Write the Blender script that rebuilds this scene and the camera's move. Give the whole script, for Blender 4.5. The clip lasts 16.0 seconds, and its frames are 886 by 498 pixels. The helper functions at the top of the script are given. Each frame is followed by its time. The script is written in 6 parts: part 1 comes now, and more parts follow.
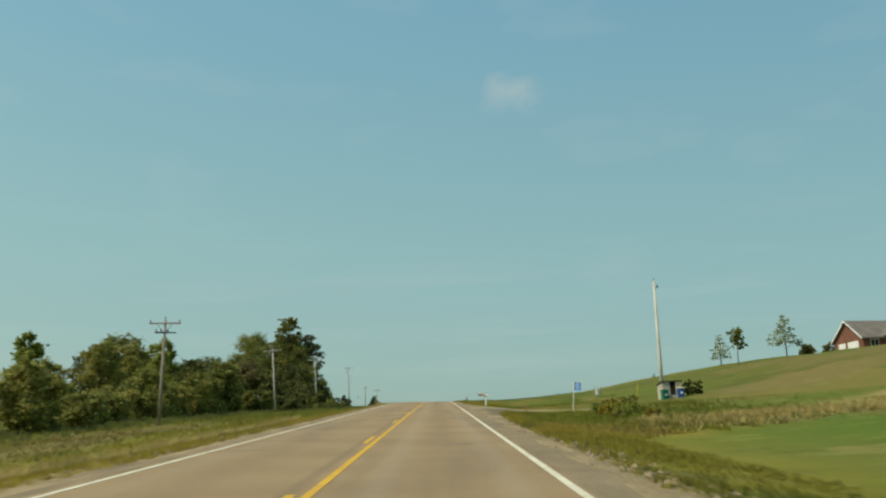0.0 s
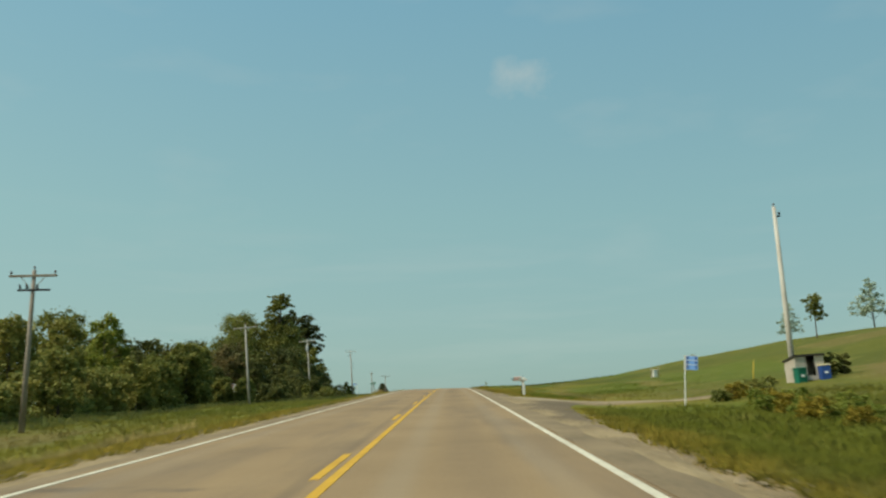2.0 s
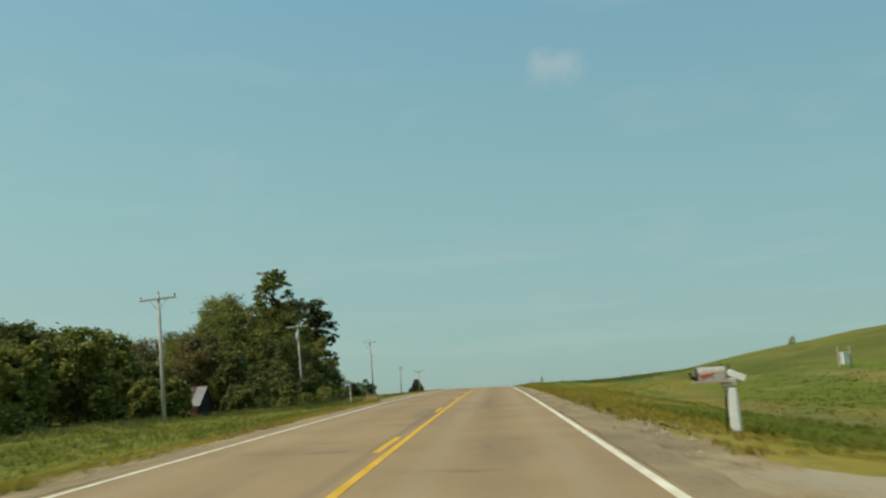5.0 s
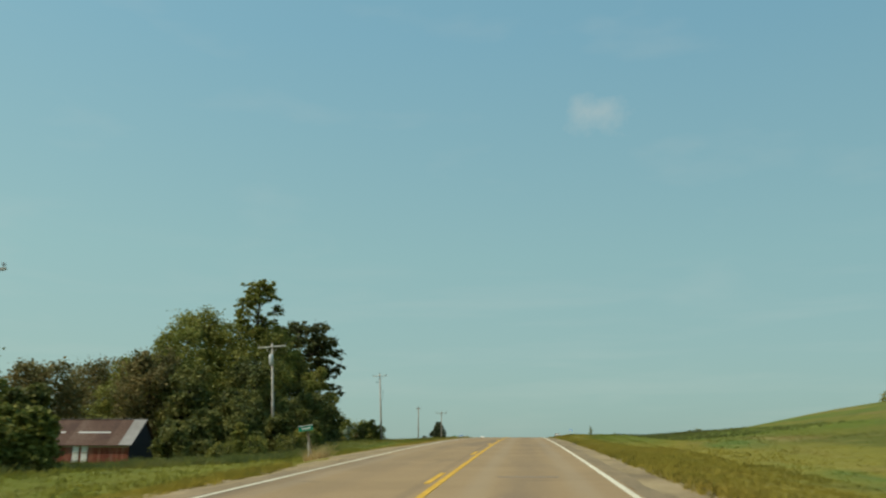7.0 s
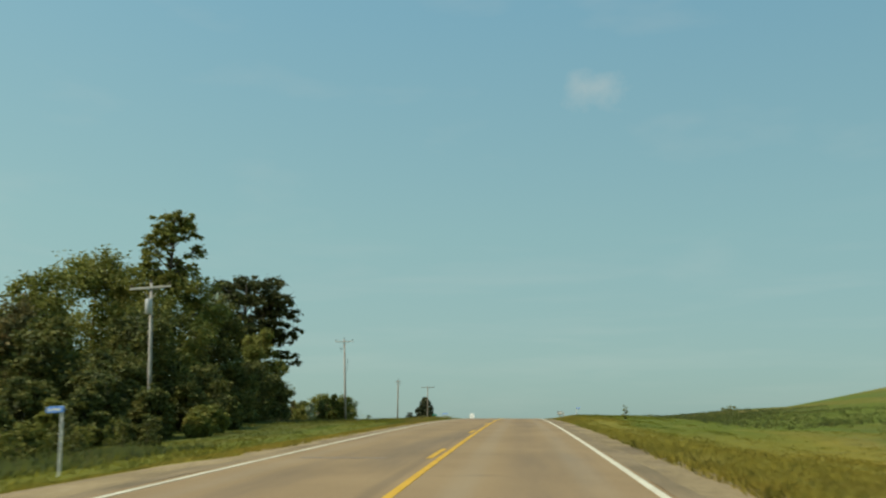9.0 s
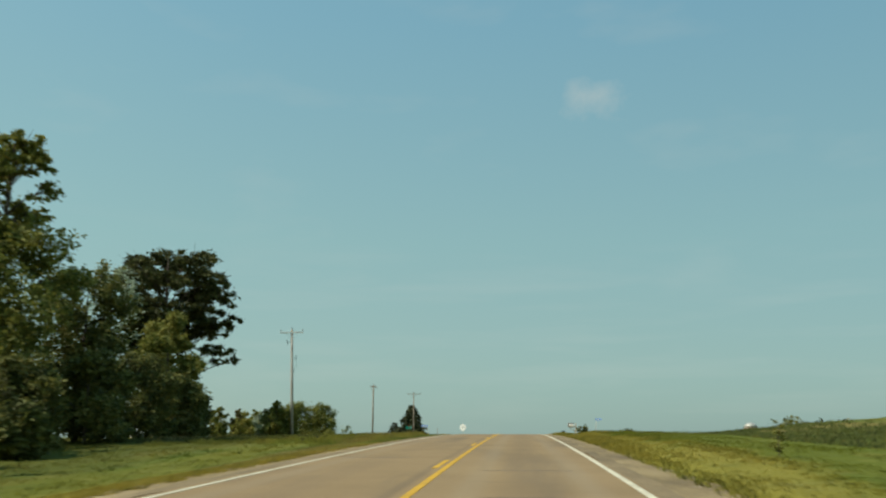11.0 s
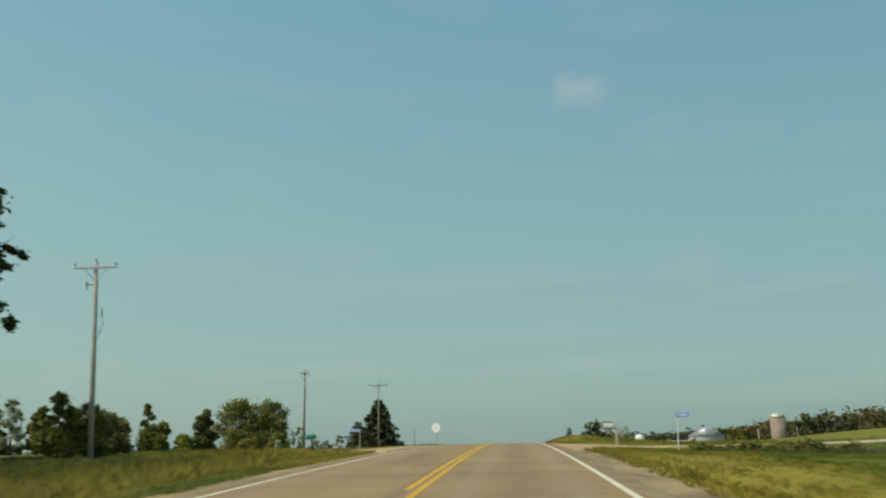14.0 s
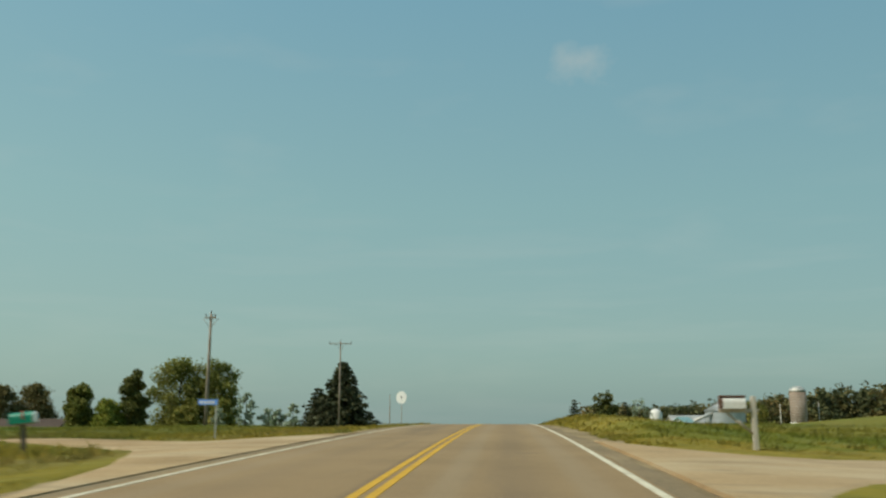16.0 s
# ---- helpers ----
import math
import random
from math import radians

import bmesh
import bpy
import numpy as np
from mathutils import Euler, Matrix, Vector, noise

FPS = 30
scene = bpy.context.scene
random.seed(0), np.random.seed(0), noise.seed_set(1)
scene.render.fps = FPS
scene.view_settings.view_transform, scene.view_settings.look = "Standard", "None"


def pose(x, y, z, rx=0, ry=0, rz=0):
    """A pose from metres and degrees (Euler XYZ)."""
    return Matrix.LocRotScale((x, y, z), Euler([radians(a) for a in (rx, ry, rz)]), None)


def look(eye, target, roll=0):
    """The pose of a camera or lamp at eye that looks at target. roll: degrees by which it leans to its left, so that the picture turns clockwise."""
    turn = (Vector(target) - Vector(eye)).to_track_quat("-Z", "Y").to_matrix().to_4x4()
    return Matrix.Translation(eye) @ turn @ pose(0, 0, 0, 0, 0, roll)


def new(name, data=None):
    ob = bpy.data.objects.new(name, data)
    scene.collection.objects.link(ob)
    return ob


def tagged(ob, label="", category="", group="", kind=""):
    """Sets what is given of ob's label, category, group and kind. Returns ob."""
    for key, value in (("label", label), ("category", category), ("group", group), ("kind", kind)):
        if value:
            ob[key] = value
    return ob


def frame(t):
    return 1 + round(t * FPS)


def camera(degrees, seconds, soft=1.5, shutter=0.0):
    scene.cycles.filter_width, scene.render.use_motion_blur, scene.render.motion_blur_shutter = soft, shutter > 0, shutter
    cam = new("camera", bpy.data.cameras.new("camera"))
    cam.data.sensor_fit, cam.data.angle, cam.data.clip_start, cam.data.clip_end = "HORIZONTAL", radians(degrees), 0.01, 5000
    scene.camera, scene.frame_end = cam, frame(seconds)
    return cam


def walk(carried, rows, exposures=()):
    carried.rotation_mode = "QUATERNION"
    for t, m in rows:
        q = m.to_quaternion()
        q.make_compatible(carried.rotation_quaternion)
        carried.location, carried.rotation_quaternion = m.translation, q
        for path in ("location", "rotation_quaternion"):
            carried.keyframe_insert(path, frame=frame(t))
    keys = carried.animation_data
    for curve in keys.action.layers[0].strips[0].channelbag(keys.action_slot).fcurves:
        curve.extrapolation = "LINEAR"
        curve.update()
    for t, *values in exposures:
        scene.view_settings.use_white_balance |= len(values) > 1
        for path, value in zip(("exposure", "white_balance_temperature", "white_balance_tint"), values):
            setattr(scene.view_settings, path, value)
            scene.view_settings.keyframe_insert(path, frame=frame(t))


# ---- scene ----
# The camera rides along the right lane of a country road that climbs a long, rounded hill.
cam = camera(55.0, 16.0, soft=2.3, shutter=0.5)
INCLINE = 3.5                       # degrees by which the road's frame leans up the hill
HILL = pose(0, 85, 0, INCLINE) @ pose(0, -85, 0)
ROWS = [
    (0, 1.625, 11.134, 1.111, -0.378, 9.581, 0.907),
    (0.5, 1.568, 17.157, 1.090, -0.675, 9.640, 0.890),
    (1, 1.503, 23.323, 1.081, -0.176, 8.621, 1.427),
    (1.5, 1.453, 29.488, 1.070, -0.049, 7.787, 1.555),
    (2, 1.441, 35.545, 1.061, 0.458, 8.631, 1.626),
    (2.5, 1.481, 41.493, 1.072, 0.480, 8.874, 1.278),
    (3, 1.485, 47.395, 1.085, 1.396, 9.052, 1.845),
    (5.3, 1.737, 76.608, 1.140, 3.620, 8.305, 2.553),
    (5.5, 1.723, 79.043, 1.131, 3.833, 8.649, 2.357),
    (6, 1.698, 85.070, 1.151, 3.678, 9.450, 1.201),
    (6.5, 1.667, 91.068, 1.139, 4.336, 10.598, 0.291),
    (7, 1.649, 97.217, 1.144, 5.332, 11.186, 0.170),
    (7.5, 1.638, 103.650, 1.140, 3.967, 7.881, -0.094),
    (8, 1.640, 110.221, 1.111, 4.632, 8.604, 0.233),
    (10.5, 1.590, 143.043, 0.893, 5.245, 9.950, -0.017),
    (11, 1.578, 149.684, 0.799, 5.002, 10.121, 0.110),
    (11.5, 1.565, 156.266, 0.734, 5.433, 8.868, 0.623),
    (12, 1.565, 162.805, 0.636, 4.315, 8.960, 0.277),
    (12.5, 1.572, 169.431, 0.549, 4.351, 9.440, 0.251),
    (13, 1.584, 176.183, 0.435, 3.961, 8.562, 0.831),
    (13.5, 1.582, 183.030, 0.286, 4.350, 9.255, 1.332),
    (14, 1.617, 190.005, 0.122, 4.582, 9.855, 1.299),
    (14.5, 1.657, 197.077, -0.044, 4.124, 8.611, 0.767),
    (15, 1.664, 204.165, -0.245, 4.692, 9.222, 0.709),
    (15.5, 1.627, 211.431, -0.454, 4.301, 9.237, 0.713),
    (16, 1.552, 218.665, -0.744, 4.098, 7.782, 0.270),
]
walk(cam, [(t, HILL @ pose(x, y, z, 90 + pitch, roll, yaw)) for t, x, y, z, yaw, pitch, roll in ROWS],
     exposures=((0, 0.04), (12.5, 0.03), (14.0, -0.06), (16, -0.10)))

# ---- daylight ----
SUN_HIGH, SUN_FROM = 47.0, 247.0      # degrees above the horizon; compass bearing, y being north
world = bpy.data.worlds.new("sky")
scene.world = world
world.use_nodes = True
wn, wl = world.node_tree.nodes, world.node_tree.links
wn.clear()
sky = wn.new("ShaderNodeTexSky")
sky.sky_type, sky.sun_disc = "NISHITA", False
sky.sun_elevation, sky.sun_rotation = radians(SUN_HIGH), radians(SUN_FROM)
sky.air_density, sky.dust_density, sky.ozone_density, sky.altitude = 1.0, 2.5, 1.0, 0
tint = wn.new("ShaderNodeMix")
tint.data_type, tint.blend_type = "RGBA", "MULTIPLY"
tint.inputs[0].default_value, tint.inputs[7].default_value = 1.0, (0.80, 0.98, 0.78, 1)
# a milky summer haze, denser towards the horizon, with a few faint puffs of cloud
where = wn.new("ShaderNodeTexCoord")
parts = wn.new("ShaderNodeSeparateXYZ")
haze = wn.new("ShaderNodeValToRGB")
for k, (at, colour) in enumerate(((0.0, (0.41, 0.572, 0.528)), (0.10, (0.402, 0.592, 0.555)), (0.24, (0.366, 0.612, 0.602)), (0.48, (0.272, 0.548, 0.665)), (1.0, (0.175, 0.45, 0.65)))):
    el = haze.color_ramp.elements[k] if k < 2 else haze.color_ramp.elements.new(at)
    el.position, el.color = at, (*colour, 1)
stretch = wn.new("ShaderNodeMapping")
stretch.inputs["Scale"].default_value = (2.2, 2.2, 6.0)
stretch.inputs["Location"].default_value = (0.35, 0.1, 0.6)
puffs = wn.new("ShaderNodeTexNoise")
puffs.inputs["Scale"].default_value, puffs.inputs["Detail"].default_value, puffs.inputs["Roughness"].default_value = 2.6, 5.0, 0.5
ramp = wn.new("ShaderNodeValToRGB")
ramp.color_ramp.elements[0].position, ramp.color_ramp.elements[1].position = 0.55, 0.85
ramp.color_ramp.elements[1].color = (0.26, 0.26, 0.26, 1)
# long thin streaks low in the sky
thin = wn.new("ShaderNodeMapping")
thin.inputs["Scale"].default_value = (1.6, 1.6, 15.0)
thin.inputs["Location"].default_value = (0.2, 0.7, 0.15)
streaks = wn.new("ShaderNodeTexNoise")
streaks.inputs["Scale"].default_value, streaks.inputs["Detail"].default_value = 2.2, 5.0
streak_ramp = wn.new("ShaderNodeMapRange")
streak_ramp.inputs["From Min"].default_value, streak_ramp.inputs["From Max"].default_value, streak_ramp.inputs["To Max"].default_value = 0.50, 0.74, 0.22
low_sky = wn.new("ShaderNodeMapRange")
low_sky.interpolation_type = "SMOOTHSTEP"
low_sky.inputs["From Min"].default_value, low_sky.inputs["From Max"].default_value = 0.30, 0.16
streaky = wn.new("ShaderNodeMath")
streaky.operation = "MULTIPLY"
any_cloud = wn.new("ShaderNodeMath")
any_cloud.operation = "MAXIMUM"
# one small cloud ahead, high over the road
flatten = wn.new("ShaderNodeVectorMath")
flatten.operation = "MULTIPLY"
flatten.inputs[1].default_value = (1.0, 1.0, 1.9)
puff_at = wn.new("ShaderNodeVectorMath")
puff_at.operation = "DISTANCE"
puff_at.inputs[1].default_value = (0.088, 0.914, 0.754)
wisps = wn.new("ShaderNodeTexNoise")
wisps.inputs["Scale"].default_value, wisps.inputs["Detail"].default_value, wisps.inputs["Roughness"].default_value = 13.0, 5.0, 0.58
ragged = wn.new("ShaderNodeMath")
ragged.operation = "MULTIPLY_ADD"
ragged.inputs[1].default_value = -0.17
fade = wn.new("ShaderNodeMapRange")
fade.inputs["From Min"].default_value, fade.inputs["From Max"].default_value = -0.040, -0.115
fade.inputs["To Min"].default_value, fade.inputs["To Max"].default_value = 0.0, 0.9
both = wn.new("ShaderNodeMath")
both.operation = "MAXIMUM"
# clearer and bluer away from the sun's side
side = wn.new("ShaderNodeMapRange")
side.inputs["From Min"].default_value, side.inputs["From Max"].default_value = -0.5, 0.5
cool = wn.new("ShaderNodeMix")
cool.data_type, cool.blend_type = "RGBA", "MULTIPLY"
cool.inputs[7].default_value = (0.82, 0.87, 0.91, 1)
veil = wn.new("ShaderNodeMix")
veil.data_type = "RGBA"
veil.inputs[7].default_value = (0.64, 0.72, 0.67, 1)
back, mist, blend = wn.new("ShaderNodeBackground"), wn.new("ShaderNodeBackground"), wn.new("ShaderNodeMixShader")
back.inputs["Strength"].default_value, mist.inputs["Strength"].default_value, blend.inputs[0].default_value = 0.095, 1.0, 0.62
out = wn.new("ShaderNodeOutputWorld")
wl.new(sky.outputs[0], tint.inputs[6])
wl.new(where.outputs["Generated"], parts.inputs[0])
wl.new(parts.outputs["Z"], haze.inputs[0])
wl.new(where.outputs["Generated"], stretch.inputs[0])
wl.new(stretch.outputs[0], puffs.inputs["Vector"])
wl.new(puffs.outputs["Fac"], ramp.inputs[0])
wl.new(where.outputs["Generated"], flatten.inputs[0])
wl.new(flatten.outputs[0], puff_at.inputs[0])
wl.new(wisps.outputs["Fac"], ragged.inputs[0])
wl.new(where.outputs["Generated"], wisps.inputs["Vector"])
wl.new(puff_at.outputs["Value"], ragged.inputs[2])
wl.new(ragged.outputs[0], fade.inputs[0])
wl.new(ramp.outputs[0], both.inputs[0])
wl.new(fade.outputs[0], both.inputs[1])
wl.new(where.outputs["Generated"], thin.inputs[0])
wl.new(thin.outputs[0], streaks.inputs["Vector"])
wl.new(streaks.outputs["Fac"], streak_ramp.inputs[0])
wl.new(parts.outputs["Z"], low_sky.inputs[0])
wl.new(streak_ramp.outputs[0], streaky.inputs[0])
wl.new(low_sky.outputs[0], streaky.inputs[1])
wl.new(both.outputs[0], any_cloud.inputs[0])
wl.new(streaky.outputs[0], any_cloud.inputs[1])
wl.new(any_cloud.outputs[0], veil.inputs[0])
wl.new(parts.outputs["X"], side.inputs[0])
wl.new(side.outputs[0], cool.inputs[0])
wl.new(haze.outputs[0], cool.inputs[6])
wl.new(cool.outputs[2], veil.inputs[6])
wl.new(tint.outputs[2], back.inputs[0])
wl.new(veil.outputs[2], mist.inputs[0])
wl.new(back.outputs[0], blend.inputs[1])
wl.new(mist.outputs[0], blend.inputs[2])
wl.new(blend.outputs[0], out.inputs[0])
sun = new("sun", bpy.data.lights.new("sun", "SUN"))
sun.data.energy, sun.data.angle, sun.data.color = 3.8, radians(0.5), (1.0, 0.93, 0.80)
b, e = radians(SUN_FROM), radians(SUN_HIGH)
sun.matrix_world = look((0, 0, 60), Vector((0, 0, 60)) - Vector((math.sin(b) * math.cos(e), math.cos(b) * math.cos(e), math.sin(e))))


# ---- materials ----
def material(name, colours, scales=(1.0, 9.0), rough=0.85, metal=0.0, bump=0.0, bump_scale=40.0, per="", leaf=0.0, spread=(0.35, 0.65)):
    """A surface whose colour wanders between the given ones at two sizes (cycles a metre)."""
    m = bpy.data.materials.new(name)
    m.use_nodes = True
    n, l = m.node_tree.nodes, m.node_tree.links
    n.clear()
    o, s = n.new("ShaderNodeOutputMaterial"), n.new("ShaderNodeBsdfPrincipled")
    s.inputs["Roughness"].default_value, s.inputs["Metallic"].default_value = rough, metal
    s.inputs["Specular IOR Level"].default_value = 0.3
    g = n.new("ShaderNodeNewGeometry")
    mixed = None
    for k, scale in enumerate(scales):
        t = n.new("ShaderNodeTexNoise")
        t.inputs["Scale"].default_value, t.inputs["Detail"].default_value = scale, 5.0
        l.new(g.outputs["Position"], t.inputs["Vector"])
        if mixed is None:
            mixed = t.outputs["Fac"]
        else:
            a = n.new("ShaderNodeMath")
            a.operation = "MULTIPLY_ADD"
            a.inputs[1].default_value = 0.45
            l.new(t.outputs["Fac"], a.inputs[0])
            c = n.new("ShaderNodeMath")
            c.operation = "MULTIPLY"
            c.inputs[1].default_value = 0.55
            l.new(mixed, c.inputs[0])
            l.new(c.outputs[0], a.inputs[2])
            mixed = a.outputs[0]
    if per:
        a = n.new("ShaderNodeMath")
        a.operation = "MULTIPLY_ADD"
        a.inputs[1].default_value = 0.24
        if per == "island":
            l.new(g.outputs["Random Per Island"], a.inputs[0])
        else:
            i = n.new("ShaderNodeObjectInfo")
            l.new(i.outputs["Random"], a.inputs[0])
        c = n.new("ShaderNodeMath")
        c.operation = "SUBTRACT"
        c.inputs[1].default_value = 0.12
        l.new(mixed, c.inputs[0])
        l.new(c.outputs[0], a.inputs[2])
        mixed = a.outputs[0]
    r = n.new("ShaderNodeValToRGB")
    els = r.color_ramp.elements
    lo, hi = spread
    els[0].position, els[0].color = lo, (*colours[0], 1)
    els[1].position, els[1].color = hi, (*colours[-1], 1)
    for k, col in enumerate(colours[1:-1]):
        el = els.new(lo + (hi - lo) * (k + 1) / (len(colours) - 1))
        el.color = (*col, 1)
    l.new(mixed, r.inputs[0])
    l.new(r.outputs[0], s.inputs["Base Color"])
    if bump:
        t = n.new("ShaderNodeTexNoise")
        t.inputs["Scale"].default_value, t.inputs["Detail"].default_value = bump_scale, 4.0
        l.new(g.outputs["Position"], t.inputs["Vector"])
        u = n.new("ShaderNodeBump")
        u.inputs["Strength"].default_value, u.inputs["Distance"].default_value = 0.6, bump
        l.new(t.outputs["Fac"], u.inputs["Height"])
        l.new(u.outputs[0], s.inputs["Normal"])
    if leaf:
        t, x = n.new("ShaderNodeBsdfTranslucent"), n.new("ShaderNodeMixShader")
        x.inputs[0].default_value = leaf
        l.new(r.outputs[0], t.inputs["Color"])
        l.new(s.outputs[0], x.inputs[1])
        l.new(t.outputs[0], x.inputs[2])
        l.new(x.outputs[0], o.inputs[0])
    else:
        l.new(s.outputs[0], o.inputs[0])
    return m


def blotches(m, scale, colour, low, high, amount, flat=(1, 1, 1)):
    """Lays worn or stained patches of another colour over a material."""
    n, l = m.node_tree.nodes, m.node_tree.links
    s = next(k for k in n if k.type == "BSDF_PRINCIPLED")
    old = s.inputs["Base Color"].links[0].from_socket
    g, p, t = n.new("ShaderNodeNewGeometry"), n.new("ShaderNodeMapping"), n.new("ShaderNodeTexNoise")
    p.inputs["Scale"].default_value = flat
    t.inputs["Scale"].default_value, t.inputs["Detail"].default_value, t.inputs["Roughness"].default_value = scale, 6.0, 0.6
    r, x = n.new("ShaderNodeMapRange"), n.new("ShaderNodeMix")
    r.inputs["From Min"].default_value, r.inputs["From Max"].default_value, r.inputs["To Max"].default_value = low, high, amount
    x.data_type = "RGBA"
    x.inputs[7].default_value = (*colour, 1)
    l.new(g.outputs["Position"], p.inputs[0])
    l.new(p.outputs[0], t.inputs["Vector"])
    l.new(t.outputs["Fac"], r.inputs[0])
    l.new(r.outputs[0], x.inputs[0])
    l.new(old, x.inputs[6])
    l.new(x.outputs[2], s.inputs["Base Color"])
    return m


def soften(m, up):
    """Turns the shading of thin blades towards the sky, as a dense sward has it."""
    n, l = m.node_tree.nodes, m.node_tree.links
    g, a, b, c = n.new("ShaderNodeNewGeometry"), n.new("ShaderNodeVectorMath"), n.new("ShaderNodeVectorMath"), n.new("ShaderNodeVectorMath")
    a.operation, b.operation, c.operation = "SCALE", "ADD", "NORMALIZE"
    a.inputs["Scale"].default_value = 1 - up
    b.inputs[1].default_value = (0, 0, up)
    l.new(g.outputs["Normal"], a.inputs[0])
    l.new(a.outputs[0], b.inputs[0])
    l.new(b.outputs[0], c.inputs[0])
    s = next(k for k in n if k.type == "BSDF_PRINCIPLED")
    l.new(c.outputs[0], s.inputs["Normal"])


def patches(m, tone, rows):
    """Patches of other growth, dirt or painted shade: (colour, middle x, half width, middle y, half length, slant of x
    along y, strength).
    """
    n, l = m.node_tree.nodes, m.node_tree.links
    s = next(k for k in n if k.type == "BSDF_PRINCIPLED")

    def maths(operation, a, b, c=None):
        k = n.new("ShaderNodeMath")
        k.operation = operation
        for socket, v in zip(k.inputs, (a, b, c)):
            if isinstance(v, (int, float)):
                socket.default_value = v
            elif v is not None:
                l.new(v, socket)
        return k.outputs[0]

    g, t, split, wave = n.new("ShaderNodeNewGeometry"), n.new("ShaderNodeTexNoise"), n.new("ShaderNodeSeparateXYZ"), n.new("ShaderNodeSeparateColor")
    t.inputs["Scale"].default_value, t.inputs["Detail"].default_value, t.inputs["Roughness"].default_value = 0.28, 5.0, 0.65
    l.new(g.outputs["Position"], t.inputs["Vector"])
    l.new(g.outputs["Position"], split.inputs[0])
    l.new(t.outputs["Color"], wave.inputs[0])
    px = maths("MULTIPLY_ADD", maths("SUBTRACT", wave.outputs[0], 0.5), 5.0, split.outputs["X"])
    py = maths("MULTIPLY_ADD", maths("SUBTRACT", wave.outputs[1], 0.5), 16.0, split.outputs["Y"])
    for colour, x, wide, y, long, slant, strength in rows:
        mask = None
        dy = maths("SUBTRACT", py, y)
        dx = maths("MULTIPLY_ADD", dy, -slant, maths("SUBTRACT", px, x))
        for d, half in ((dx, wide), (dy, long)):
            r = n.new("ShaderNodeMapRange")
            r.interpolation_type = "SMOOTHSTEP"
            r.inputs["From Min"].default_value, r.inputs["From Max"].default_value = half * 1.15, half * 0.72
            l.new(maths("ABSOLUTE", d, 0), r.inputs[0])
            mask = maths("MULTIPLY", mask, r.outputs[0]) if mask else maths("MULTIPLY", r.outputs[0], strength)
        x = n.new("ShaderNodeMix")
        x.data_type = "RGBA"
        x.inputs[7].default_value = (*(v * tone for v in colour), 1)
        l.new(mask, x.inputs[0])
        l.new(s.inputs["Base Color"].links[0].from_socket, x.inputs[6])
        l.new(x.outputs[2], s.inputs["Base Color"])


